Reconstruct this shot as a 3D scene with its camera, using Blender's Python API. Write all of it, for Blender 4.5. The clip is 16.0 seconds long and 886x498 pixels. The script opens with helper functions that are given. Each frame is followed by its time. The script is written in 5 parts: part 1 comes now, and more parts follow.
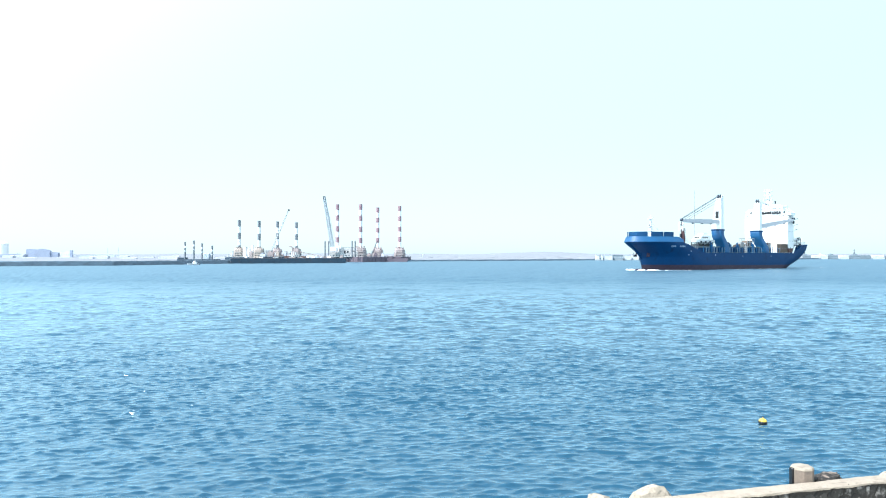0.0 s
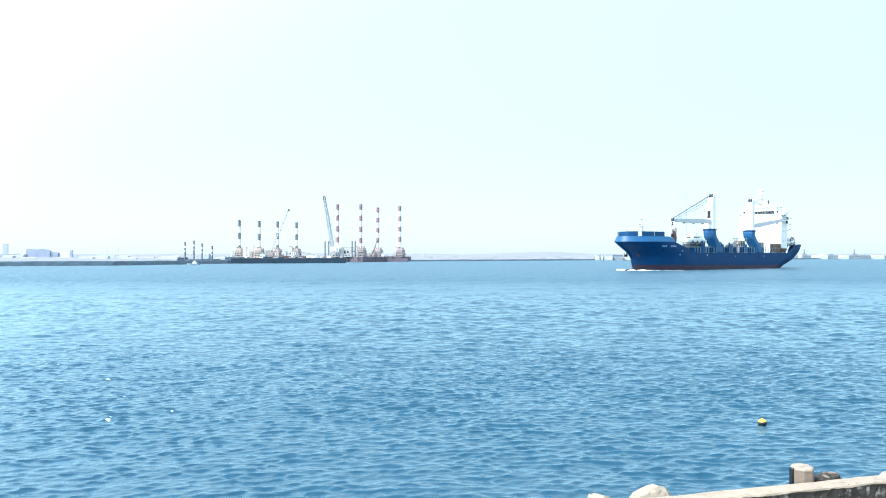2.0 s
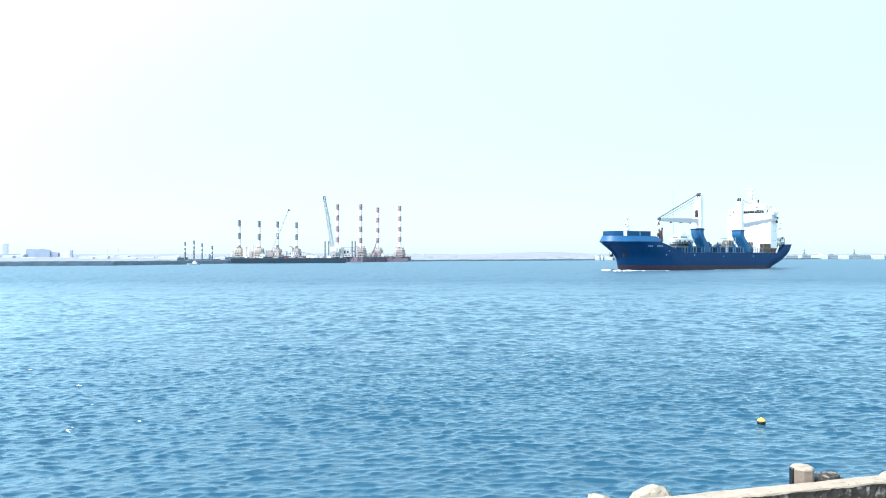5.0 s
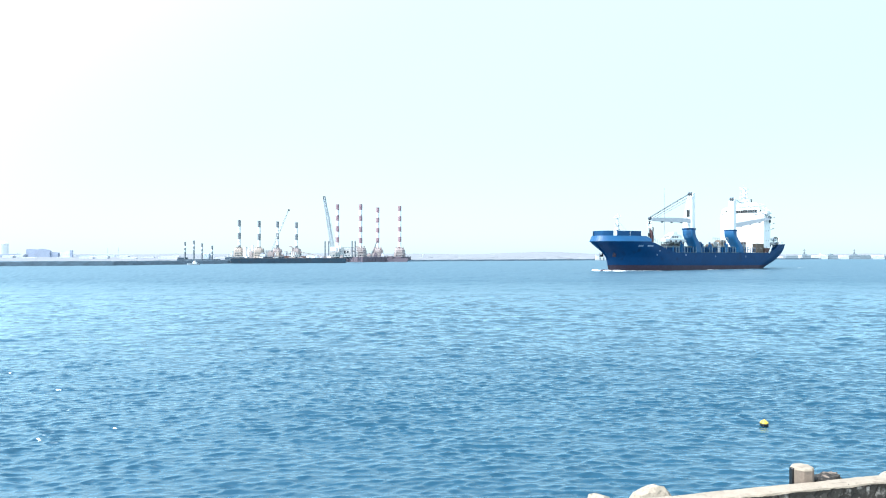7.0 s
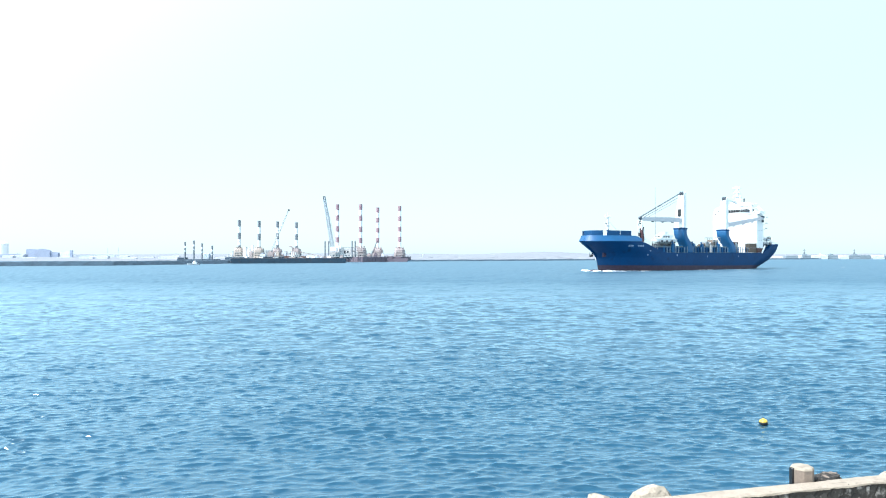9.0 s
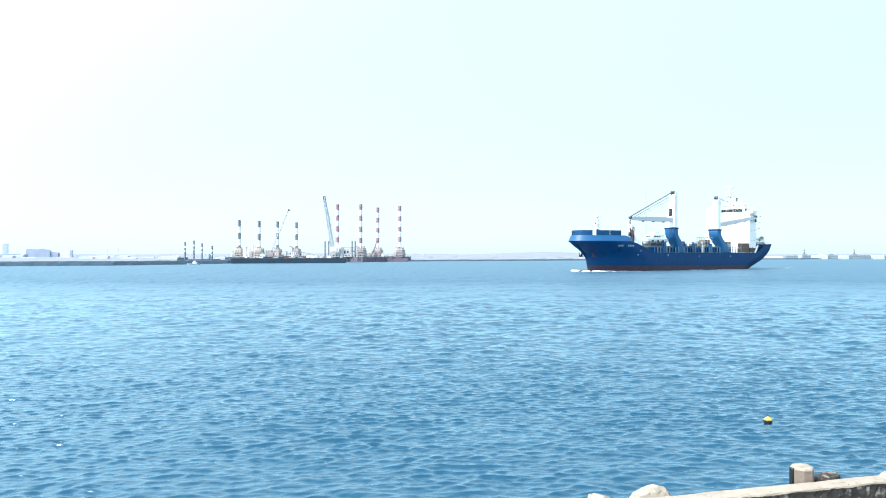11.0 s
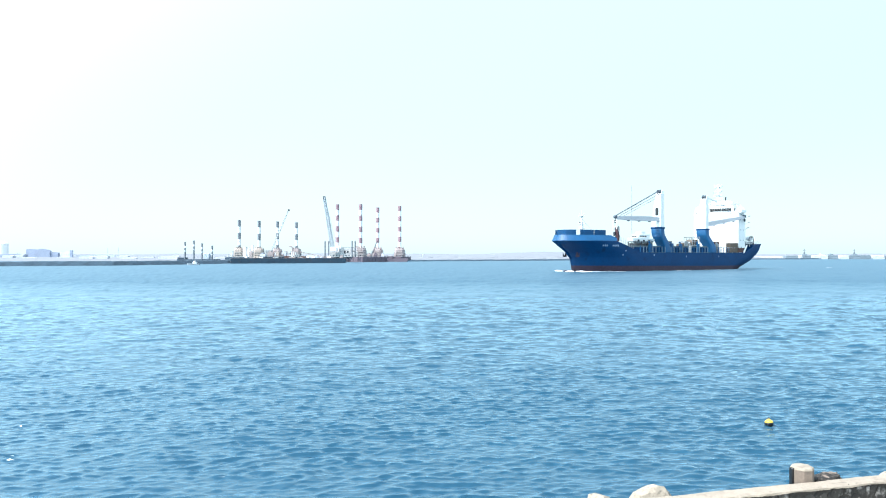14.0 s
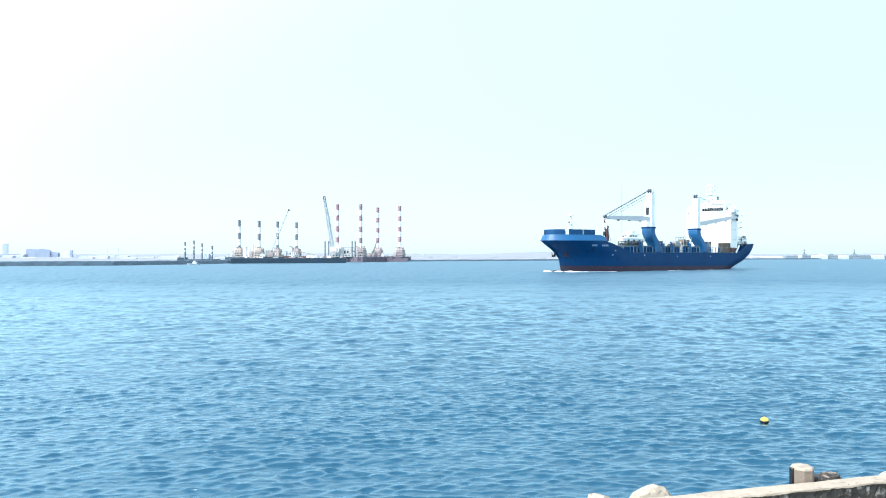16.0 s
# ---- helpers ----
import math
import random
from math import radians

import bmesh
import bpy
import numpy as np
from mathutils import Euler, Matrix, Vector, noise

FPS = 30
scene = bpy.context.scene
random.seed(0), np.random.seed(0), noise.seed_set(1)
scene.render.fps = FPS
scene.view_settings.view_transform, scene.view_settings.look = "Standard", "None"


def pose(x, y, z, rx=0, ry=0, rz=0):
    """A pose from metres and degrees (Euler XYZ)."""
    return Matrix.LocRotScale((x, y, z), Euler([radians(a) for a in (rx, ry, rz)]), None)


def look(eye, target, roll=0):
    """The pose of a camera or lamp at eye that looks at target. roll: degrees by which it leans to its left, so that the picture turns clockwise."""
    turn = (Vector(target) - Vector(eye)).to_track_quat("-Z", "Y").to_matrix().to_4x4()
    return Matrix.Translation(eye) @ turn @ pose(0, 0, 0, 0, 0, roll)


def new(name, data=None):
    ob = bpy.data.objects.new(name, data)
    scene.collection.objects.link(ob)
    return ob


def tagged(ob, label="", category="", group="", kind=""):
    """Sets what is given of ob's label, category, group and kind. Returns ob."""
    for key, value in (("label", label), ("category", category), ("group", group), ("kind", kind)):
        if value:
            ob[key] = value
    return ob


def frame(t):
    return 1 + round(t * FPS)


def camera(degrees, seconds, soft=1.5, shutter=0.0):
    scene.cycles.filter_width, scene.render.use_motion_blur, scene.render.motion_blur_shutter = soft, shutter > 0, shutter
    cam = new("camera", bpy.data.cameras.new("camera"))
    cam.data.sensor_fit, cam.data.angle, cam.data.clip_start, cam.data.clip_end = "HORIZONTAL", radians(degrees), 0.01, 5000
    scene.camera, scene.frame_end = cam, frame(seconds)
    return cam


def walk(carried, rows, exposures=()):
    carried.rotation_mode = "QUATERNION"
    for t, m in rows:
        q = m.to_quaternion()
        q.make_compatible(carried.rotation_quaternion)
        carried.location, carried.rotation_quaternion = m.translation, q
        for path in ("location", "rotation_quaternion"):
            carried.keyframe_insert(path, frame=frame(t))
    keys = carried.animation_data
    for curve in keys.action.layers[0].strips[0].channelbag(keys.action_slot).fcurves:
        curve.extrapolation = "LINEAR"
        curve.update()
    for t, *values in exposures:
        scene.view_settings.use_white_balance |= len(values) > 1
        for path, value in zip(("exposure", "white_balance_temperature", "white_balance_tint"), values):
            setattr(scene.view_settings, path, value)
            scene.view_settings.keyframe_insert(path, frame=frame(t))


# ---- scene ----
CAM_HEIGHT = 7.9
cam = camera(62.98, 16.0, soft=1.1)
walk(cam, [(0.0, pose(0, 0, CAM_HEIGHT, 90.458, 0, 0)), (16.0, pose(0, 0, CAM_HEIGHT, 90.458, 0, 0))],
     exposures=[(0.0, 0.90, 6150, 9), (16.0, 0.90, 6150, 9)])

# ---- light ----
SUN_ELEVATION, SUN_AZIMUTH = 56.0, -121.0  # azimuth from +y, clockwise
world = bpy.data.worlds.new("world")
scene.world = world
world.use_nodes = True
wn, wl = world.node_tree.nodes, world.node_tree.links
sky = wn.new("ShaderNodeTexSky")
sky.sky_type = "NISHITA"
sky.sun_disc = False
sky.sun_elevation, sky.sun_rotation = radians(SUN_ELEVATION), radians(SUN_AZIMUTH % 360)
sky.air_density, sky.dust_density, sky.ozone_density = 1.0, 0.9, 2.0
haze = wn.new("ShaderNodeMix")  # an even, bright haze over the whole sky
haze.data_type = "RGBA"
climb = wn.new("ShaderNodeSeparateXYZ")
thin = wn.new("ShaderNodeMapRange")  # the haze thins out overhead
thin.interpolation_type = "SMOOTHSTEP"
thin.inputs["From Min"].default_value, thin.inputs["From Max"].default_value = 0.42, 0.9
thin.inputs["To Min"].default_value, thin.inputs["To Max"].default_value = 0.8, 0.1
# the haze is whiter on the port side and upwards, a pale cyan on the other side
way = wn.new("ShaderNodeTexCoord")
across = wn.new("ShaderNodeVectorMath")
across.operation = "DOT_PRODUCT"
across.inputs[1].default_value = (-0.3, 0, 0.8)
spread = wn.new("ShaderNodeMapRange")
spread.interpolation_type = "SMOOTHSTEP"
spread.inputs["From Min"].default_value, spread.inputs["From Max"].default_value = -0.2, 0.34
tones = wn.new("ShaderNodeMix")
tones.data_type = "RGBA"
tones.inputs["A"].default_value, tones.inputs["B"].default_value = (2.9, 4.0, 4.25, 1), (3.6, 4.4, 4.5, 1)
wl.new(way.outputs["Generated"], across.inputs[0])
wl.new(across.outputs["Value"], spread.inputs["Value"])
wl.new(spread.outputs["Result"], tones.inputs["Factor"])
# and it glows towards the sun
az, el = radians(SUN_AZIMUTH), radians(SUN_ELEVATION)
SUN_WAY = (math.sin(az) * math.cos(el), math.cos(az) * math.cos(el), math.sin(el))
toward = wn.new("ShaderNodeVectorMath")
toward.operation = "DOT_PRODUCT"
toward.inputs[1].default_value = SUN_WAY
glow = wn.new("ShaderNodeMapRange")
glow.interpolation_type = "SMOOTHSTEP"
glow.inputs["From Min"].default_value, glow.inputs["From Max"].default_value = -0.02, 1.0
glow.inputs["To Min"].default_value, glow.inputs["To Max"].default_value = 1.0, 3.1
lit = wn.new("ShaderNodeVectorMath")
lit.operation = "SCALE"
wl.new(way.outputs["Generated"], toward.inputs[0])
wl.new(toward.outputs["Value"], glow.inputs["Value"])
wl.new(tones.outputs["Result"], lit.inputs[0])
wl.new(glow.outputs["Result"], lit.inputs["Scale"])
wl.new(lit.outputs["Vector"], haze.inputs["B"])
wl.new(way.outputs["Generated"], climb.inputs[0])
wl.new(climb.outputs["Z"], thin.inputs["Value"])
wl.new(thin.outputs["Result"], haze.inputs["Factor"])
wl.new(sky.outputs[0], haze.inputs["A"])
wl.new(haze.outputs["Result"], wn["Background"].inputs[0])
wn["Background"].inputs[1].default_value = 0.15
lamp = bpy.data.lights.new("sun", "SUN")
lamp.energy, lamp.angle, lamp.color = 3.9, radians(0.55), (1.0, 0.96, 0.9)
sun = new("sun", lamp)
sun.matrix_world = look((0, 0, 0), tuple(-c for c in SUN_WAY))


# ---- materials ----
def material(name, color, rough=0.6, metal=0.0, vary=0.15, scale=1.0, bump=0.0, fine=8.0, stain=None, stain_amount=0.0, spec=0.5, per_piece=0.0, through_all=False):
    """Base colour with a coarse and a fine variation, an optional stain colour and a fine relief. scale: features a metre."""
    m = bpy.data.materials.new(name)
    m.use_nodes = True
    n, l = m.node_tree.nodes, m.node_tree.links
    b = n["Principled BSDF"]
    b.inputs["Roughness"].default_value, b.inputs["Metallic"].default_value = rough, metal
    b.inputs["Specular IOR Level"].default_value = spec
    # through_all: the pattern runs on from piece to piece
    place = n.new("ShaderNodeNewGeometry").outputs["Position"] if through_all else n.new("ShaderNodeTexCoord").outputs["Object"]
    big, small = n.new("ShaderNodeTexNoise"), n.new("ShaderNodeTexNoise")
    big.inputs["Scale"].default_value, big.inputs["Detail"].default_value = scale, 4
    small.inputs["Scale"].default_value, small.inputs["Detail"].default_value = scale * fine, 5
    l.new(place, big.inputs["Vector"]), l.new(place, small.inputs["Vector"])
    both = n.new("ShaderNodeMath")
    both.operation = "ADD"
    l.new(big.outputs["Fac"], both.inputs[0]), l.new(small.outputs["Fac"], both.inputs[1])
    ramp = n.new("ShaderNodeMapRange")
    ramp.inputs["From Min"].default_value, ramp.inputs["From Max"].default_value = 0.7, 1.3
    ramp.inputs["To Min"].default_value, ramp.inputs["To Max"].default_value = 1 - vary, 1 + vary
    l.new(both.outputs[0], ramp.inputs["Value"])
    tone = n.new("ShaderNodeHueSaturation")
    tone.inputs["Color"].default_value = (*color, 1)
    value = ramp.outputs["Result"]
    if per_piece:
        info, spread, mul = n.new("ShaderNodeObjectInfo"), n.new("ShaderNodeMapRange"), n.new("ShaderNodeMath")
        spread.inputs["To Min"].default_value, spread.inputs["To Max"].default_value = 1 - per_piece, 1 + per_piece
        mul.operation = "MULTIPLY"
        l.new(info.outputs["Random"], spread.inputs["Value"])
        l.new(value, mul.inputs[0]), l.new(spread.outputs["Result"], mul.inputs[1])
        value = mul.outputs[0]
    l.new(value, tone.inputs["Value"])
    out = tone.outputs["Color"]
    if stain:
        st, cut, mix = n.new("ShaderNodeTexNoise"), n.new("ShaderNodeMapRange"), n.new("ShaderNodeMix")
        st.inputs["Scale"].default_value, st.inputs["Detail"].default_value = scale * 2.3, 6
        l.new(place, st.inputs["Vector"])
        cut.inputs["From Min"].default_value, cut.inputs["From Max"].default_value = 0.62 - stain_amount * 0.3, 0.78 - stain_amount * 0.3
        l.new(st.outputs["Fac"], cut.inputs["Value"])
        mix.data_type = "RGBA"
        mix.inputs["B"].default_value = (*stain, 1)
        l.new(cut.outputs["Result"], mix.inputs["Factor"]), l.new(out, mix.inputs["A"])
        out = mix.outputs["Result"]
    l.new(out, b.inputs["Base Color"])
    if bump:
        bp = n.new("ShaderNodeBump")
        bp.inputs["Strength"].default_value, bp.inputs["Distance"].default_value = min(1, bump), 0.05 / max(scale, 0.05)
        l.new(both.outputs[0], bp.inputs["Height"]), l.new(bp.outputs[0], b.inputs["Normal"])
    return m


def water_material():
    m = bpy.data.materials.new("sea_water")
    m.use_nodes = True
    n, l = m.node_tree.nodes, m.node_tree.links
    b = n["Principled BSDF"]  # turbid body; the mirror-like surface is a gloss over it
    b.inputs["Roughness"].default_value, b.inputs["Specular IOR Level"].default_value = 0.9, 0.0
    gloss, edge, top = n.new("ShaderNodeBsdfGlossy"), n.new("ShaderNodeFresnel"), n.new("ShaderNodeMixShader")
    gloss.inputs["Color"].default_value = (0.72, 0.90, 1.0, 1)
    edge.inputs["IOR"].default_value = 1.5
    most = n.new("ShaderNodeMath")  # steep little facets keep the sea from becoming a full mirror
    most.operation = "MULTIPLY"
    l.new(edge.outputs[0], most.inputs[0])
    l.new(most.outputs[0], top.inputs[0]), l.new(b.outputs[0], top.inputs[1]), l.new(gloss.outputs[0], top.inputs[2])
    l.new(top.outputs[0], n["Material Output"].inputs["Surface"])
    co = n.new("ShaderNodeTexCoord")
    # ripples too small to stand out roughen the open water
    out, far = n.new("ShaderNodeSeparateXYZ"), n.new("ShaderNodeMapRange")
    l.new(co.outputs["Object"], out.inputs[0]), l.new(out.outputs["Y"], far.inputs["Value"])
    far.inputs["From Min"].default_value, far.inputs["From Max"].default_value = 25, 260
    far.inputs["To Min"].default_value, far.inputs["To Max"].default_value = 0.18, 0.36
    l.new(far.outputs["Result"], gloss.inputs["Roughness"])
    # far out only the wave fronts turned this way are seen, and they mirror less
    fronts = n.new("ShaderNodeMapRange")
    fronts.inputs["From Min"].default_value, fronts.inputs["From Max"].default_value = 25, 220
    fronts.inputs["To Min"].default_value, fronts.inputs["To Max"].default_value = 1.4, 0.42
    l.new(out.outputs["Y"], fronts.inputs["Value"]), l.new(fronts.outputs["Result"], most.inputs[1])
    # body colour: turbid blue-green, in broad drifting patches
    patch = n.new("ShaderNodeTexNoise")
    patch.inputs["Scale"].default_value, patch.inputs["Detail"].default_value = 0.035, 3
    l.new(co.outputs["Object"], patch.inputs["Vector"])
    mix = n.new("ShaderNodeMix")
    mix.data_type = "RGBA"
    mix.inputs["A"].default_value, mix.inputs["B"].default_value = (0.013, 0.056, 0.096, 1), (0.017, 0.070, 0.114, 1)
    l.new(patch.outputs["Fac"], mix.inputs["Factor"])
    l.new(mix.outputs["Result"], b.inputs["Base Color"])
    # ripples stretched along the crests
    turn = n.new("ShaderNodeMapping")
    turn.inputs["Rotation"].default_value = (0, 0, radians(-12))
    turn.inputs["Scale"].default_value = (0.42, 1.0, 1.0)
    l.new(co.outputs["Object"], turn.inputs["Vector"])
    last = None
    for scale, dist, strength in ((3.2, 0.03, 1.0), (9.0, 0.012, 1.0)):
        tex, bp = n.new("ShaderNodeTexNoise"), n.new("ShaderNodeBump")
        tex.inputs["Scale"].default_value, tex.inputs["Detail"].default_value = scale, 2
        l.new(turn.outputs[0], tex.inputs["Vector"])
        bp.inputs["Distance"].default_value, bp.inputs["Strength"].default_value = dist, strength
        l.new(tex.outputs["Fac"], bp.inputs["Height"])
        if last:
            l.new(last.outputs[0], bp.inputs["Normal"])
        last = bp
    for node in (b, gloss, edge):
        l.new(last.outputs[0], node.inputs["Normal"])
    return m


M_WATER = water_material()
M_FOAM = material("foam", (0.85, 0.87, 0.88), 0.8, vary=0.1, scale=1.5, bump=0.6)
M_BLUE = material("hull_blue_paint", (0.001, 0.04, 0.128), 0.5, vary=0.16, scale=0.12, fine=12, stain=(0.003, 0.026, 0.075), stain_amount=0.12, spec=0.22)
M_BLUE2 = material("deck_blue_paint", (0.007, 0.085, 0.215), 0.45, vary=0.12, scale=0.3, fine=10)
M_SCREEN = material("screen_blue_paint", (0.004, 0.056, 0.155), 0.5, vary=0.14, scale=0.3, fine=10, spec=0.3)
M_RED = material("boot_red_paint", (0.036, 0.019, 0.036), 0.6, vary=0.25, scale=0.3, fine=9, stain=(0.05, 0.03, 0.05), stain_amount=0.4)
M_WHITE = material("ship_white_paint", (0.82, 0.83, 0.82), 0.4, vary=0.05, scale=0.3, fine=10)
M_DARK = material("dark_steel", (0.03, 0.035, 0.045), 0.5, vary=0.3, scale=1.0)
M_GLASS = material("dark_window_glass", (0.01, 0.013, 0.018), 0.06, vary=0.1, scale=1.0)
M_WIRE = material("wire_rope", (0.12, 0.14, 0.17), 0.5, 0.6, vary=0.2, scale=2)
M_DECK = material("deck_green_grey", (0.12, 0.16, 0.17), 0.7, vary=0.2, scale=0.5)
M_GREY = material("grey_machinery_paint", (0.32, 0.34, 0.35), 0.5, vary=0.2, scale=0.8)
M_RUST = material("rusty_red_box_steel", (0.10, 0.055, 0.05), 0.65, vary=0.25, scale=0.8, stain=(0.15, 0.06, 0.04), stain_amount=0.4)
M_TAN = material("tan_tarpaulin", (0.13, 0.10, 0.08), 0.8, vary=0.2, scale=0.8, bump=0.4)
M_LEG_WHITE = material("leg_white_paint", (0.80, 0.80, 0.80), 0.5, vary=0.08, scale=0.3)
# slate and red of the leg bands, lightened to carry the haze
M_LEG_GREY = material("hazy_leg_slate_paint", (0.16, 0.18, 0.205), 0.55, vary=0.15, scale=0.3)
M_LEG_RED = material("hazy_leg_red_paint", (0.30, 0.19, 0.22), 0.55, vary=0.2, scale=0.3)
M_CREAM = material("cream_house_paint", (0.36, 0.305, 0.30), 0.6, vary=0.18, scale=0.3, stain=(0.24, 0.17, 0.17), stain_amount=0.3)
M_OCHRE = material("ochre_house_paint", (0.41, 0.34, 0.30), 0.6, vary=0.15, scale=0.3)
M_BARGE = material("barge_side_steel", (0.03, 0.06, 0.095), 0.6, vary=0.25, scale=0.12, stain=(0.05, 0.06, 0.08), stain_amount=0.3)
M_BARGE_RED = material("barge_side_red_oxide", (0.155, 0.125, 0.155), 0.6, vary=0.2, scale=0.15)
# far sand and bank stone: the blue of the haze is in their colours
M_SAND = material("hazy_desert_sand", (0.205, 0.22, 0.245), 0.95, vary=0.1, scale=0.01, fine=14, bump=0.3)
M_STONE_BANK = material("hazy_breakwater_stone", (0.036, 0.068, 0.098), 0.9, vary=0.35, scale=0.25, fine=6, bump=0.8)
# plaster and cladding paled by the haze before the far buildings
M_PALE = material("hazy_pale_plaster", (0.53, 0.56, 0.63), 0.8, vary=0.1, scale=0.08)
M_BLUEGREY = material("hazy_blue_grey_cladding", (0.42, 0.475, 0.54), 0.7, vary=0.12, scale=0.08)
M_CONCRETE = material("pale_concrete", (0.325, 0.272, 0.215), 0.9, vary=0.16, scale=2.5, fine=9, bump=0.5, stain=(0.21, 0.17, 0.135), stain_amount=0.16)
M_MORTAR = material("dark_blotched_mortar", (0.035, 0.03, 0.026), 0.95, vary=0.35, scale=3, fine=6, bump=0.8, stain=(0.12, 0.11, 0.10), stain_amount=0.05, through_all=True)
M_COBBLE = material("grey_rubble_stone", (0.03, 0.027, 0.024), 0.9, vary=0.35, scale=2.6, fine=9, bump=0.8, stain=(0.27, 0.25, 0.23), stain_amount=0.14, per_piece=0.35, through_all=True)
M_COBBLE_PALE = material("lime_washed_rubble_stone", (0.05, 0.046, 0.041), 0.9, vary=0.4, scale=2.6, fine=9, bump=0.9, stain=(0.33, 0.31, 0.285), stain_amount=0.36, per_piece=0.3, through_all=True)
M_ROCK = material("pale_limestone", (0.36, 0.305, 0.24), 0.9, vary=0.18, scale=3, fine=6, bump=0.8, stain=(0.18, 0.155, 0.125), stain_amount=0.3)
M_MARK = material("pale_marking_paint", (0.22, 0.30, 0.42), 0.5, vary=0.2, scale=1.0)
M_RUST_DARK = material("dark_red_brown_paint", (0.07, 0.03, 0.035), 0.6, vary=0.25, scale=0.8)
M_JIB = material("jib_pale_grey_paint", (0.53, 0.53, 0.56), 0.45, vary=0.08, scale=0.4)
M_PANE = material("grey_cabin_glass", (0.30, 0.34, 0.38), 0.1, vary=0.2, scale=1.0)
# ship white with shade mixed in for the aft house; masts and lifeboat share it
M_PALE_GREY = material("shaded_grey_white_paint", (0.62, 0.65, 0.68), 0.5, vary=0.1, scale=0.4)
M_LEG_SLATE = M_LEG_GREY
M_STEEL_PALE = material("pale_blue_grey_steel", (0.46, 0.49, 0.52), 0.5, vary=0.15, scale=0.4)
M_BOOM = material("boom_blue_grey_paint", (0.34, 0.39, 0.44), 0.5, vary=0.15, scale=0.4)
# hall walls, with the distance's haze mixed into the blue-grey
M_HALL = material("hazy_hall_cladding", (0.27, 0.315, 0.42), 0.75, vary=0.12, scale=0.05)
M_DECKHOUSE = material("off_white_deckhouse_paint", (0.52, 0.51, 0.505), 0.6, vary=0.15, scale=0.3, stain=(0.34, 0.30, 0.29), stain_amount=0.25)
M_STEEL_DARK = material("weathered_dark_steel", (0.14, 0.16, 0.19), 0.6, vary=0.2, scale=0.5)
# pile concrete with its shade in the base colour, weather stains on top
M_PILE = material("weathered_shaded_concrete", (0.205, 0.157, 0.125), 0.9, vary=0.18, scale=3.5, fine=7, bump=0.5, stain=(0.14, 0.115, 0.095), stain_amount=0.25)
M_ROCK_SHADED = material("shaded_stained_rock", (0.028, 0.025, 0.023), 0.95, vary=0.3, scale=4, fine=5, bump=0.8, stain=(0.16, 0.14, 0.12), stain_amount=0.25)
M_POST = material("stanchion_grey_blue_paint", (0.13, 0.20, 0.27), 0.5, vary=0.15, scale=1.0)
# topsides of distant vessels, haze painted into both tones
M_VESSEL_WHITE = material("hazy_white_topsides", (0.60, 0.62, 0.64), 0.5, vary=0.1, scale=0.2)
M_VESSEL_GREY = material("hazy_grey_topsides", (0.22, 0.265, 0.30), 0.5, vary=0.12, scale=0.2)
M_YELLOW = material("buoy_yellow", (0.72, 0.47, 0.06), 0.4, vary=0.1, scale=4)
M_BLACK = material("buoy_black", (0.012, 0.012, 0.014), 0.35, vary=0.2, scale=4)
M_PAVING = material("promenade_paving", (0.42, 0.39, 0.35), 0.9, vary=0.15, scale=0.8, bump=0.3)


# ---- mesh helpers ----
def part(name, bm, mat, parent=None, label="", at=None, smooth=False):
    me = bpy.data.meshes.new(name)
    bm.normal_update()
    bm.to_mesh(me)
    bm.free()
    for mt in (mat if isinstance(mat, (list, tuple)) else (mat,)):
        me.materials.append(mt)
    if smooth:
        for p in me.polygons:
            p.use_smooth = True
    ob = new(name, me)
    if parent:
        ob.parent = parent
    if at is not None:
        ob.matrix_basis = at
    if label:
        ob["label"] = label
    return ob


def thing(name, label, category, at=None, group="", kind=""):
    ob = new(name)
    ob.empty_display_size = 0.2
    if at is not None:
        ob.matrix_basis = at
    return tagged(ob, label, category, group, kind)


def add_box(bm, x0, x1, y0, y1, z0, z1, bevel=0.0, m=None):
    """An axis-aligned box, its edges bevelled."""
    made = bmesh.ops.create_cube(bm, size=1.0)["verts"]
    for v in made:
        v.co = Vector((x0 + (v.co.x + 0.5) * (x1 - x0), y0 + (v.co.y + 0.5) * (y1 - y0), z0 + (v.co.z + 0.5) * (z1 - z0)))
    if m is not None:
        bmesh.ops.transform(bm, matrix=m, verts=made)
    if bevel:
        edges = {e for v in made for e in v.link_edges}
        bmesh.ops.bevel(bm, geom=list(edges), offset=bevel, segments=1, affect="EDGES")
    return bm


def box(x0, x1, y0, y1, z0, z1, bevel=0.0):
    return add_box(bmesh.new(), x0, x1, y0, y1, z0, z1, bevel)


def add_tube(bm, a, b, r0, r1=None, n=8):
    """A capped, tapered tube from a to b."""
    a, b = Vector(a), Vector(b)
    r1 = r0 if r1 is None else r1
    m = Matrix.Translation((a + b) / 2) @ (b - a).to_track_quat("Z", "Y").to_matrix().to_4x4()
    bmesh.ops.create_cone(bm, cap_ends=True, segments=n, radius1=r0, radius2=r1, depth=(b - a).length, matrix=m)
    return bm


def tube(a, b, r0, r1=None, n=8):
    return add_tube(bmesh.new(), a, b, r0, r1, n)


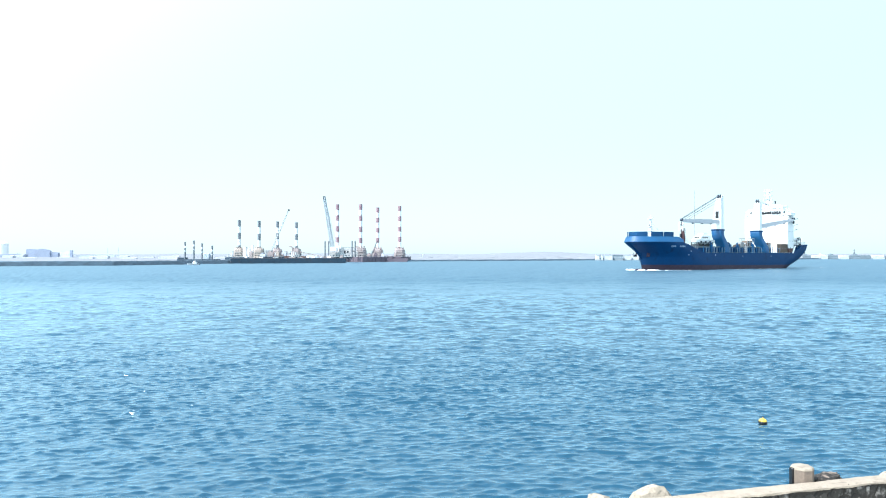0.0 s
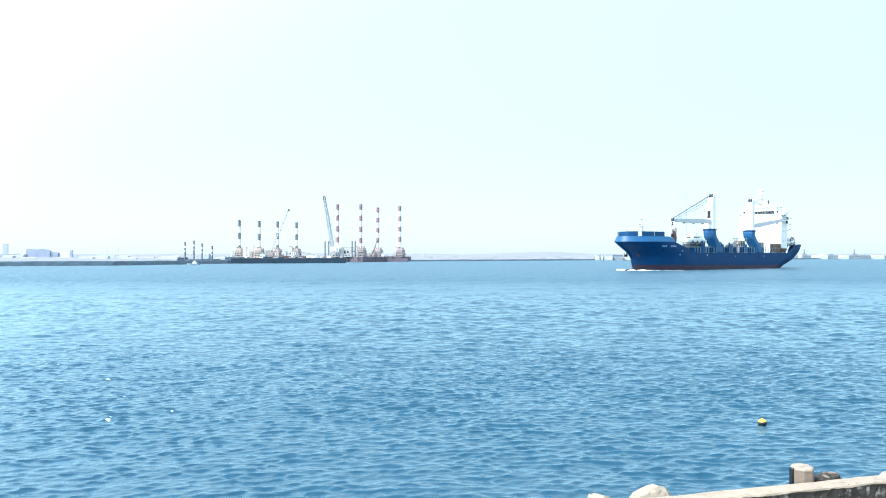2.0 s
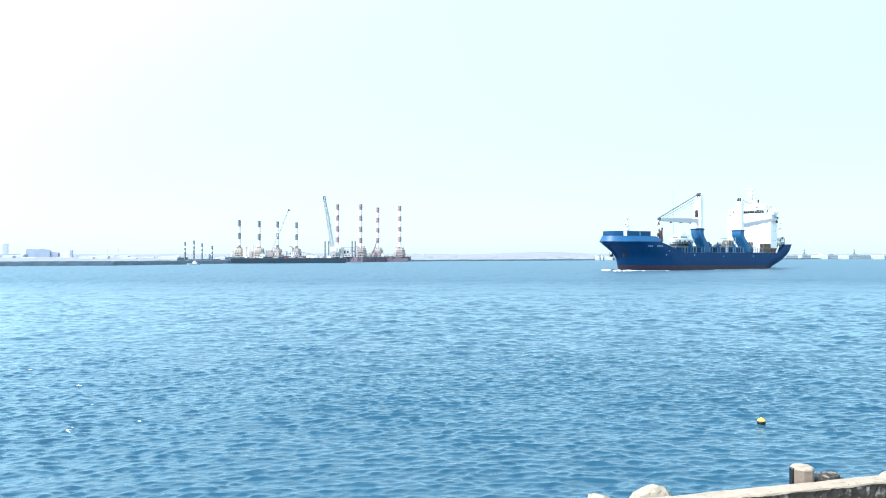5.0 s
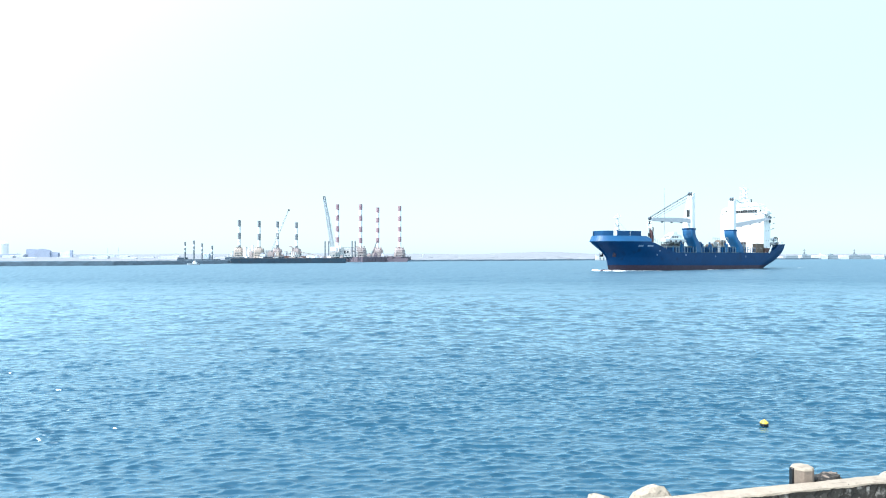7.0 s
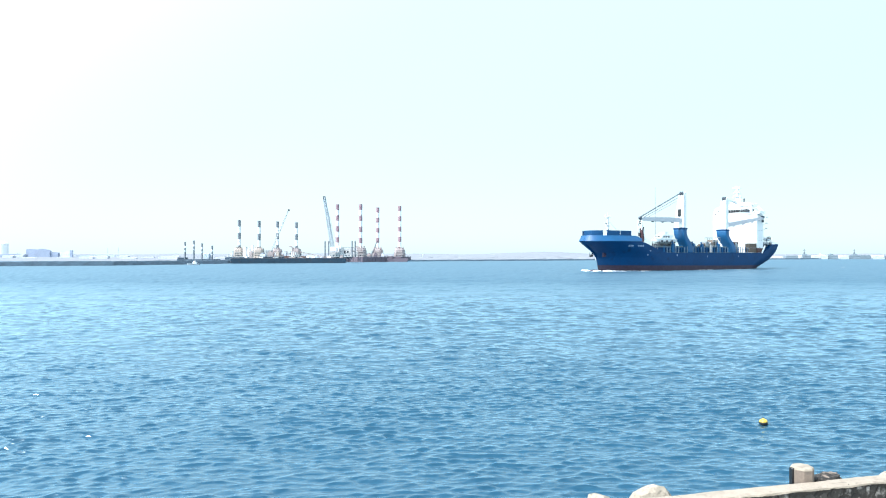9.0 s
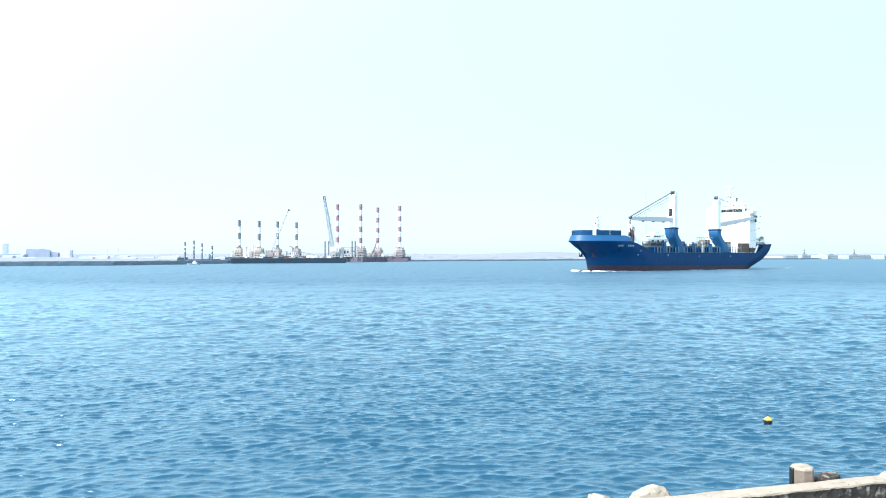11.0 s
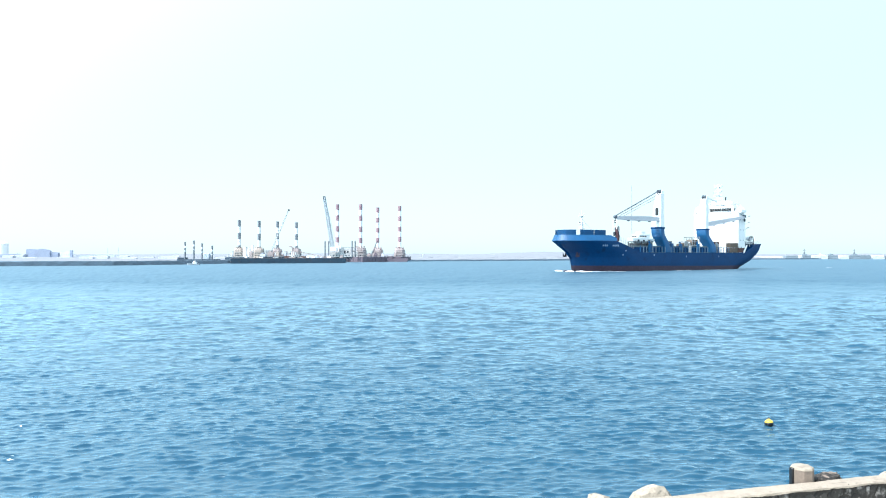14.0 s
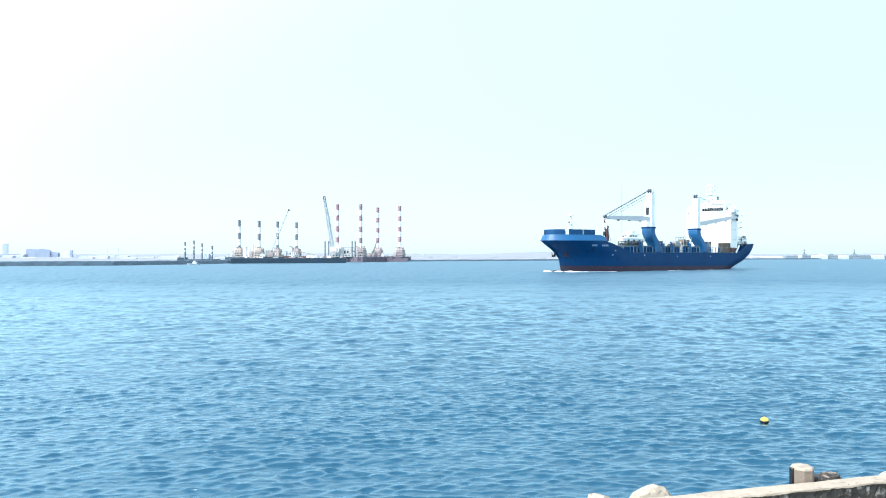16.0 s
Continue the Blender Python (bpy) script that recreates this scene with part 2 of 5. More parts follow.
def add_prism(bm, outline, y0, y1):
    """A side outline of (x, z) pairs, drawn out from y0 to y1."""
    lo = [bm.verts.new((x, y0, z)) for x, z in outline]
    hi = [bm.verts.new((x, y1, z)) for x, z in outline]
    bm.faces.new(lo)
    bm.faces.new(hi[::-1])
    for i in range(len(lo)):
        j = (i + 1) % len(lo)
        bm.faces.new((lo[j], lo[i], hi[i], hi[j]))
    bmesh.ops.recalc_face_normals(bm, faces=bm.faces)
    return bm


def add_loft(bm, rings, close=True):
    """Rings of equally many points, joined ring to ring."""
    vs = [[bm.verts.new(p) for p in ring] for ring in rings]
    n = len(vs[0])
    for a, b in zip(vs, vs[1:]):
        for i in range(n if close else n - 1):
            j = (i + 1) % n
            bm.faces.new((a[i], a[j], b[j], b[i]))
    if close:
        bm.faces.new(vs[0][::-1])
        bm.faces.new(vs[-1])
    bmesh.ops.recalc_face_normals(bm, faces=bm.faces)
    return bm


def lerp(a, b, s):
    return a + (b - a) * s


def between(x, pairs):
    return float(np.interp(x, [p[0] for p in pairs], [p[1] for p in pairs]))


# ---- sea ----
def build_sea():
    rng = np.random.default_rng(4)
    # rows close together near the quay, wider apart with the distance
    rows = [10.0]
    while rows[-1] < 4900:
        d = rows[-1] - 12.0
        rows.append(rows[-1] + max(0.07, 0.65 * d * d / 10112) if d < 520 else rows[-1] * 1.08)
    rows = np.array(rows)
    cols = np.linspace(-1, 1, 1101)
    y = np.repeat(rows[:, None], len(cols), 1).astype(np.float32)
    x = (cols[None, :] * (rows[:, None] * 0.66 + 14.0)).astype(np.float32)
    step = np.gradient(rows)
    z, dx, dy = np.zeros_like(x), np.zeros_like(x), np.zeros_like(x)

    def train(lam, ang, slope, fade):
        """One wave train, left out where the rows are too wide apart to carry it; sharpened at the crests."""
        k = 2 * math.pi / lam
        keep = np.clip(lam / (2.0 * step) - 0.7, 0, 1) * fade
        last = int(np.nonzero(keep > 0)[0].max()) + 1 if keep.max() > 0 else 0
        if last == 0:
            return
        ph = k * (x[:last] * math.cos(ang) + y[:last] * math.sin(ang)) + rng.uniform(0, 6.28)
        amp = (slope / k * keep[:last, None]).astype(np.float32)
        z[:last] += amp * np.sin(ph)
        lean = SHARP * amp * np.cos(ph)
        dx[:last] += lean * math.cos(ang)
        dy[:last] += lean * math.sin(ang)

    SHARP, LEAN = 0.6, 0.6  # crests sharpened, and leaning over towards the quay
    for i in range(160):  # wind chop
        lam = 0.2 * 4.2 ** rng.random()
        train(lam, radians(96) + rng.normal(0, 0.4), CHOP_SLOPE * rng.uniform(0.4, 1.5), np.interp(rows, [40, 75], [1.3, 0.9]))
    for i in range(90):  # the waves that carry it
        lam = 0.9 * 3.6 ** rng.random()
        train(lam, radians(96) + rng.normal(0, 0.55), 0.88 * CHOP_SLOPE * rng.uniform(0.4, 1.5), np.interp(rows, [42, 75], [0.6, 0.95]))
    for i in range(140):  # longer waves that group the chop, told apart far out
        lam = 2.2 * 13.0 ** rng.random()
        train(lam, radians(96) + rng.normal(0, 1.1), GROUP_SLOPE * (2.4 / lam) ** 0.4 * rng.uniform(0.4, 1.5), np.interp(rows, [40, 90, 150, 400], [0.55, 0.85, 1.05, 1.2]))
    # the far chop breaks up into short flecks, as deep as the rows are apart
    def blurred(a, n, axis):
        c = np.cumsum(np.concatenate([np.take(a, range(-n, 0), axis), a], axis), axis)
        m = a.shape[axis]
        return (np.take(c, range(n, n + m), axis) - np.take(c, range(m), axis)) / math.sqrt(n)
    for wide, deep, size in ((5, 2, 0.8), (11, 4, 1.2)):
        fleck = blurred(blurred(rng.normal(0, 1, x.shape), wide, 1), deep, 0)
        fleck = blurred(fleck, 3, 1) / 1.5
        z += (FLECK * size * np.sqrt(np.minimum(step, 1.3))[:, None] * np.clip((rows - 45) / 50, 0, 1)[:, None] * fleck).astype(np.float32)
    # gusts: calmer and rougher patches
    gust = (1.0 + 0.07 * np.sin(x * 0.11 + 1.3 * np.sin(y * 0.07)) * np.sin(y * 0.13 + 0.7) + 0.08 * np.sin(x * 0.35 + 2.0 * np.sin(y * 0.19))).astype(np.float32)
    co = np.stack([x + dx * gust, y + dy * gust - LEAN * z * gust * np.clip(1.6 - y / 150, 0, 1), z * gust], -1).reshape(-1, 3)
    close = co[(co[:, 0] > 11) & (co[:, 0] < 24) & (co[:, 1] > 28) & (co[:, 1] < 52)]
    nr, nc = len(rows), len(cols)
    idx = np.arange(nr * nc).reshape(nr, nc)
    quads = np.stack([idx[:-1, :-1], idx[:-1, 1:], idx[1:, 1:], idx[1:, :-1]], -1).reshape(-1, 4)
    me = bpy.data.meshes.new("water")
    me.vertices.add(len(co))
    me.vertices.foreach_set("co", co.astype(np.float32).ravel())
    me.loops.add(quads.size)
    me.loops.foreach_set("vertex_index", quads.astype(np.int32).ravel())
    me.polygons.add(len(quads))
    me.polygons.foreach_set("loop_start", np.arange(0, quads.size, 4, dtype=np.int32))
    me.polygons.foreach_set("use_smooth", np.ones(len(quads), dtype=bool))
    me.update(calc_edges=True)
    me.materials.append(M_WATER)
    return tagged(new("water", me), "choppy blue sea water with short wind waves", "water", kind="structure"), close


CHOP_SLOPE, GROUP_SLOPE, FLECK = 0.0200, 0.0083, 0.034
water, near_water = build_sea()
DRIFT = (-4.0, -11.5)  # how far the waves travel in the whole time


# ---- cargo ship: x aft of the stem, y to starboard, z above the water ----
LENGTH, HALF = 138.0, 11.6


def stem_x(z):
    return between(z, [(-3, 2.6), (0, 2.2), (6.0, 1.3), (8, -0.3), (10, -3.0), (12, -6.0), (13.8, -8.2), (16.6, -7.0), (18.6, -6.0)])


def end_x(z):
    return between(z, [(-3, 124), (-0.7, 128.0), (2, 132.5), (5, 137.0), (8, 140.0), (13.6, 142.4), (19, 142.4)])


def half_breadth(u, z):
    """u: 0 at the stem, 1 at the stern."""
    full = between(z, [(0, HALF - 0.15), (3, HALF), (13.8, HALF), (16.4, HALF - 1.3), (19, HALF - 1.5)])
    run = between(z, [(-3, 0.34), (0, 0.30), (6, 0.24), (13.8, 0.15), (19, 0.145)])
    s = min(1.0, max(0.0, u / run))
    p = between(z, [(0, 0.75), (13.8, 0.5), (19, 0.48)])
    front = (1 - (1 - s) ** 2) ** p
    t = max(0.0, (u - 0.86) / 0.14)
    back = 1 - between(z, [(0, 0.55), (4, 0.3), (10, 0.10), (14, 0.06)]) * t * t
    return max(0.02, full * front * back)


def hull_point(u, z, side):
    return (lerp(stem_x(z), end_x(z), u), side * half_breadth(u, z), z)


def hull_shell(name, us, lo, hi, levels, mat, parent, label="", lid=True, thick=0.0):
    """Both sides of the hull between two heights (functions of u), closed by a lid at the top."""
    bm = bmesh.new()
    rings = []
    for u in us:
        zs = [lerp(lo(u), hi(u), i / levels) for i in range(levels + 1)]
        rings.append([hull_point(u, z, 1) for z in zs] + [hull_point(u, z, -1) for z in reversed(zs)])
    grid = [[bm.verts.new(p) for p in ring] for ring in rings]
    for a, b in zip(grid, grid[1:]):
        for i in range(2 * levels + 1):
            if lid or i != levels:
                bm.faces.new((a[i], a[i + 1], b[i + 1], b[i]))
    if lid:
        bm.faces.new(grid[0])
        bm.faces.new(grid[-1])
    bmesh.ops.remove_doubles(bm, verts=bm.verts, dist=0.002)
    bmesh.ops.recalc_face_normals(bm, faces=bm.faces)
    ob = part(name, bm, mat, parent, label)
    if thick:
        mod = ob.modifiers.new("plate", "SOLIDIFY")
        mod.thickness, mod.offset = thick, -1
    return ob


MAIN_DECK = 8.3


def sheer(u):
    """Height of the side's upper edge."""
    return between(u, [(0, 13.8), (0.172, 13.8), (0.19, 13.6), (0.212, 12.6), (0.232, 11.0), (0.254, 9.2), (0.28, 8.4), (0.86, 8.3), (0.895, 8.8), (0.93, 10.6), (0.955, 12.6), (0.97, 13.2), (1, 13.5)])


def us_between(a, b, n, power=1.0):
    return [a + (b - a) * (i / n) ** power for i in range(n + 1)]


def build_hull(ship):
    every = us_between(0, 0.32, 30, 1.7) + us_between(0.34, 0.86, 14) + us_between(0.87, 1, 13)
    hull_shell("boot_topping", every, lambda u: -2.5, lambda u: lerp(2.2, 1.4, min(1, u * 1.4)), 6, M_RED, ship, "dull red antifouling band at the waterline")
    hull = hull_shell("hull", every, lambda u: lerp(2.2, 1.4, min(1, u * 1.4)), sheer, 14, M_BLUE, ship, "dark blue painted steel hull side")
    bow = us_between(0, 0.19, 24, 1.7)
    # lighter blue than the hull: the sun on the leaning plate is painted in
    hull_shell("bulwark", bow, lambda u: 13.8, lambda u: between(u, [(0, 16.5), (0.168, 16.5), (0.19, 15.2)]), 4, M_BLUE2, ship, "bow bulwark leaning inwards, its blue lightened for the sun on it", lid=False, thick=0.15)
    # rubbing strake at the knuckle
    bm = bmesh.new()
    for side in (-1, 1):
        rings = []
        for u in us_between(0.004, 0.17, 24, 1.6):
            x, y, z = hull_point(u, 13.8, side)
            o = side * 0.12
            rings.append([(x, y - o, z - 0.14), (x - 0.08, y + o, z - 0.14), (x - 0.08, y + o, z + 0.14), (x, y - o, z + 0.14)])
        add_loft(bm, rings)
    part("knuckle_strake", bm, M_BLUE2, hull)
    # screens round the forecastle
    for x0, x1, side in ((-5.0, -0.8, -1), (1.0, 8.0, -1), (8.3, 15.4, -1), (-5.0, -0.8, 1), (1.0, 8.0, 1), (8.3, 15.4, 1)):
        u0, u1 = (x0 + 6.4) / 150, (x1 + 6.4) / 150
        bm = bmesh.new()
        rings = []
        for i in range(9):
            x, y, _ = hull_point(lerp(u0, u1, i / 8), 16.6, side)
            y -= side * 0.6
            rings.append([(x, y, 16.2), (x, y - side * 0.12, 16.2), (x, y - side * 0.12, 18.9), (x, y, 18.9)])
        add_loft(bm, rings)
        part("wind_screen", bm, M_SCREEN, ship)
    part("wind_screen", add_box(bmesh.new(), -5.1, -4.98, -2.8, 2.8, 16.2, 18.9, 0.03), M_SCREEN, ship)
    # anchors in their pockets, both bows
    for side in (-1, 1):
        x, y, z = hull_point(0.018, 8.2, side)
        bm = add_tube(bmesh.new(), (x - 0.3, y + side * 0.2, z - 1.6), (x + 0.2, y - side * 0.3, z + 1.0), 0.28, 0.28, 8)
        add_box(bm, x - 1.3, x + 0.5, y - 0.5 + side * 0.3, y + 0.5 + side * 0.3, z - 2.0, z - 1.2, 0.15)
        add_tube(bm, (x - 1.2, y + side * 0.3, z - 1.6), (x - 1.4, y + side * 0.4, z + 0.2), 0.3, 0.08, 6)
        add_tube(bm, (x + 0.5, y + side * 0.3, z - 1.6), (x + 0.8, y + side * 0.4, z + 0.2), 0.3, 0.08, 6)
        part("anchor", bm, M_BLACK if side > 0 else M_RED, ship, "dark stockless anchor")
    # hull marks: name bars, draught and load marks
    def bar(x0, x1, z0, z1, mt=M_MARK):
        bm = bmesh.new()
        n = max(2, int((x1 - x0) / 0.6))
        rows = []
        for i in range(n + 1):
            xx = lerp(x0, x1, i / n)
            ring = []
            for zz in (z0, z1):
                uu = (xx - stem_x(zz)) / (end_x(zz) - stem_x(zz))
                ring.append((xx, -half_breadth(uu, zz) - 0.06, zz))
            a, b = ring
            rows.append([a, (a[0], a[1] + 0.1, a[2]), (b[0], b[1] + 0.1, b[2]), b])
        add_loft(bm, rows)
        return part("name_bar", bm, mt, hull)
    for x0, x1 in ((11.4, 12.2), (12.5, 13.3), (13.6, 14.4), (17.4, 18.2), (18.5, 19.3), (19.6, 20.4), (20.7, 21.5)):
        bar(x0, x1, 11.2, 12.0)
    for x0, x1, z0, z1 in ((24.5, 25.3, 6.9, 7.5), (47.0, 47.7, 6.6, 7.6), (72.5, 73.0, 6.0, 6.8), (100.5, 101.0, 6.0, 6.8), (26.2, 26.9, 8.9, 9.5)):
        bar(x0, x1, z0, z1)
    # white diagonal boarding ladder on the quarter
    bm = add_tube(bmesh.new(), (123.6, -11.75, 8.3), (126.8, -11.6, 12.4), 0.55, 0.55, 4)
    part("boarding_ladder", bm, M_WHITE, ship, "white accommodation ladder stowed aslant")


def build_foremast(ship):
    bm = add_tube(bmesh.new(), (8.7, 0, 15.0), (8.7, 0, 25.8), 0.7, 0.42, 10)
    add_tube(bm, (8.7, 0, 25.8), (8.7, 0, 28.2), 0.14, 0.1, 6)
    mast = part("foremast", bm, M_PALE_GREY, ship, "white foremast with lamp platforms")
    for z, w in ((19.6, 1.0), (21.8, 0.9), (25.6, 1.3)):
        part("platform", add_box(bmesh.new(), 7.7, 9.5, -w, w, z, z + 0.28, 0.05), M_WHITE, mast)
        bm = bmesh.new()
        for y in (-w + 0.1, w - 0.1):
            for x in (7.8, 9.4):
                add_tube(bm, (x, y, z + 0.25), (x, y, z + 1.1), 0.05, 0.05, 5)
        for y in (-w + 0.1, w - 0.1):
            add_tube(bm, (7.8, y, z + 1.1), (9.4, y, z + 1.1), 0.05, 0.05, 5)
        for x in (7.8, 9.4):
            add_tube(bm, (x, -w + 0.1, z + 1.1), (x, w - 0.1, z + 1.1), 0.05, 0.05, 5)
        part("platform_rail", bm, M_WHITE, mast)
    part("lamp", add_box(bmesh.new(), 7.3, 7.8, -0.25, 0.25, 22.2, 22.9, 0.05), M_DARK, mast)
    for side in (-1, 1):
        part("stay", tube((8.7, 0, 24.5), (15.5, side * 3.2, 16.2), 0.03, 0.03, 5), M_WIRE, mast)
    for x, y in ((3.5, -3.2), (3.5, 3.2), (14.0, -4.5), (14.0, 4.5)):
        bm = add_tube(bmesh.new(), (x, y - 1.1, 15.2), (x, y + 1.1, 15.2), 0.7, 0.7, 12)
        add_box(bm, x - 0.9, x + 0.9, y - 1.3, y - 1.0, 14.0, 15.6, 0.05)
        add_box(bm, x - 0.9, x + 0.9, y + 1.0, y + 1.3, 14.0, 15.6, 0.05)
        part("windlass", bm, M_GREY, ship)
    for x, y in ((-2.4, -4.4), (22.5, -8.2)):
        bm = add_box(bmesh.new(), x - 0.5, x + 0.5, y - 0.5, y + 0.5, 16.3, 18.2, 0.1)
        part("fairlead_box", bm, M_DARK, ship)
    # jib rest at the break of the forecastle
    bm = add_box(bmesh.new(), 23.0, 24.4, -9.6, -8.0, 13.6, 20.9, 0.1)
    part("jib_rest_base", bm, M_RUST_DARK, ship, "dark red-brown jib rest pedestal")
    bm = bmesh.new()
    for y in (-9.6, -7.4):
        add_tube(bm, (22.4, y, 19.5), (22.4, y, 24.3), 0.22, 0.22, 6)
        add_tube(bm, (25.2, y, 13.8), (22.4, y, 23.5), 0.16, 0.16, 6)
    add_tube(bm, (22.4, -9.8, 23.2), (22.4, -7.2, 23.2), 0.25, 0.25, 6)
    add_tube(bm, (22.4, -9.8, 20.6), (22.4, -7.2, 20.6), 0.18, 0.18, 6)
    part("jib_rest_frame", bm, M_WHITE, ship)
    for x in np.linspace(24.5, 33.0, 7):
        part("rail_post", tube((x, -10.6, sheer((x + 5) / 148) - 0.1), (x, -10.6, sheer((x + 5) / 148) + 2.4), 0.09, 0.09, 6), M_GREY, ship)
    # tall whip aerial
    part("whip_aerial", tube((38.5, -5.0, 10.0), (38.5, -5.0, 41.6), 0.2, 0.13, 6), M_GREY, ship)


def build_deck(ship):
    part("main_deck", box(30, 122, -11.0, 11.0, 8.35, 8.5), M_DECK, ship)
    part("hatch_coaming", box(31, 106, -8.6, 8.6, 8.5, 11.0, 0.1), M_BLUE, ship)
    for i in range(10):
        x0 = 31.4 + i * 7.45
        cover = part("hatch_cover", add_box(bmesh.new(), x0, x0 + 7.25, -8.8, 8.8, 11.05, 11.75, 0.08), M_DECK, ship)
    # tall stanchions and rails along the port and starboard walkway
    i = 0
    for side in (-1, 1):
        x = 37.5
        while x < 123:
            h = 11.3 + (0.5 if i % 4 == 0 else 0.0)
            bm = add_box(bmesh.new(), x - 0.16, x + 0.16, side * 11.2 - 0.16, side * 11.2 + 0.16, 8.3, h)
            part("stanchion", bm, M_POST if i % 3 else M_BLUE2, ship)
            x += 2.35
            i += 1
        bm = bmesh.new()
        for z in (9.3, 10.2, 11.2):
            add_tube(bm, (37.5, side * 11.2, z), (122.5, side * 11.2, z), 0.07, 0.07, 5)
        part("side_rail", bm, M_BLUE, ship)
    # lashing bridges, vents and winch houses between the hatches
    rng = random.Random(5)
    for x in (46.0, 62.5, 70.0, 78.0, 84.5, 101.5):
        bm = add_box(bmesh.new(), x, x + 1.2, -10.4, -8.9, 8.4, 11.6 + rng.random() * 1.6, 0.06)
        add_tube(bm, (x + 0.6, -9.6, 11.4), (x + 0.6, -9.6, 13.2), 0.35, 0.35, 8)
        add_tube(bm, (x + 0.6, -9.6, 13.2), (x - 0.1, -9.6, 13.6), 0.4, 0.5, 8)
        part("deck_vent", bm, M_GREY if rng.random() < 0.5 else M_BLUE2, ship)
    for x in (64.0, 72.5, 80.5):
        bm = add_box(bmesh.new(), x, x + 3.6, -8.2, -5.4, 11.8, 12.4, 0.05)
        for k in range(4):
            add_box(bm, x + 0.2 + k * 0.9, x + 0.8 + k * 0.9, -8.0, -5.6, 12.4, 12.9 + 0.5 * rng.random(), 0.05)
        part("lashing_bin", bm, M_TAN if x > 70 else M_GREY, ship)
    # winch platform by the after crane
    bm = add_box(bmesh.new(), 80.5, 87.5, -9.6, -4.0, 11.8, 12.2, 0.05)
    for x in (80.8, 83.0, 85.2, 87.2):
        add_tube(bm, (x, -9.4, 12.2), (x, -9.4, 16.6), 0.16, 0.16, 6)
        add_tube(bm, (x, -4.4, 12.2), (x, -4.4, 16.6), 0.16, 0.16, 6)
    add_tube(bm, (80.8, -9.4, 16.5), (87.2, -9.4, 16.5), 0.18, 0.18, 6)
    add_tube(bm, (80.8, -4.4, 16.5), (87.2, -4.4, 16.5), 0.18, 0.18, 6)
    add_tube(bm, (80.8, -9.4, 14.3), (87.2, -9.4, 14.3), 0.14, 0.14, 6)
    part("grab_rack", bm, M_GREY, ship, "grey steel equipment rack")
    bm = bmesh.new()
    add_tube(bm, (83.0, -8.6, 13.8), (83.0, -5.0, 13.8), 1.5, 1.5, 14)
    add_box(bm, 85.0, 87.0, -8.6, -5.2, 12.2, 15.2, 0.1)
    part("spare_reel", bm, M_TAN, ship)


def build_crane(ship, x, lean, jib_end, top):
    """A side-mounted heavy crane: curved pedestal, tower, jib and hoist wires."""
    y0 = -11.1 + lean
    # pedestal: a rounded box column that sweeps forward and inboard as it rises
    bm = bmesh.new()
    rings = []
    for i in range(19):
        f = i / 18
        z = lerp(8.3, 20.4, f)
        sway = 0.5 - 0.5 * math.cos(math.pi * min(1.0, max(0.0, (f - 0.08) / 0.8)))
        x0, x1 = lerp(x + 3.2, x - 0.5, sway), lerp(x + 7.7, x + 3.0, sway ** 1.3)
        ya, yb = lerp(-11.6, y0 - 0.2, sway), lerp(-6.2, y0 + 5.9, sway)
        cx, cy, hx, hy = (x0 + x1) / 2, (ya + yb) / 2, (x1 - x0) / 2, (yb - ya) / 2
        rings.append([(cx + hx * math.copysign(abs(math.cos(q)) ** 0.3, math.cos(q)), cy + hy * math.copysign(abs(math.sin(q)) ** 0.3, math.sin(q)), z) for q in [6.2832 * (k + 0.5) / 24 for k in range(24)]])
    add_loft(bm, rings)
    crane = part("deck_crane", bm, M_BLUE2, ship, "heavy-lift crane with blue curved pedestal and white tower", smooth=True)
    part("slewing_ring", add_box(bmesh.new(), x - 0.6, x + 3.1, y0 - 0.3, y0 + 6.0, 20.3, 21.1, 0.15), M_BLUE, crane)
    # tower, tapering upwards on its inboard side
    zt = top - 2.2
    bm = bmesh.new()
    add_loft(bm, [[(x, y0, z), (x + 2.5, y0, z), (x + 2.5, y0 + w, z), (x, y0 + w, z)] for z, w in ((21.2, 5.7), (24.0, 5.7), (zt - 5, 4.0), (zt, 3.0))])
    bmesh.ops.bevel(bm, geom=[e for e in bm.edges], offset=0.08, segments=1, affect="EDGES")
    tower = part("tower", bm, M_WHITE, crane)
    bm = add_box(bmesh.new(), x - 0.35, x + 1.0, y0 + 1.5, y0 + 3.3, 27.0, 30.8, 0.12)
    if jib_end[0] < x:
        part("cab_window", bm, M_GLASS, crane, "dark window of the driver's cab")
    for dy in (0.6, 1.9):
        bm = add_tube(bmesh.new(), (x + 0.3, y0 + dy - 0.25, zt + 0.9), (x + 0.3, y0 + dy + 0.25, zt + 0.9), 0.95, 0.95, 16)
        add_box(bm, x - 0.2, x + 1.6, y0 + dy - 0.12, y0 + dy + 0.12, zt - 0.4, zt + 1.4, 0.04)
        part("sheave", bm, M_WIRE, crane)
    part("mast_cap", add_box(bmesh.new(), x + 0.6, x + 2.5, y0 + 0.1, y0 + 2.8, zt, zt + 1.6, 0.2), M_WHITE, crane)
    bm = bmesh.new()
    for k in range(12):
        z = 22 + k * (zt - 23) / 12
        add_box(bm, x + 2.5, x + 2.75, y0 + 0.3, y0 + 0.9, z, z + 0.08)
    for dy in (0.3, 0.9):
        add_tube(bm, (x + 2.7, y0 + dy, 21.4), (x + 2.7, y0 + dy, zt), 0.04, 0.04, 4)
    part("ladder", bm, M_GREY, crane)
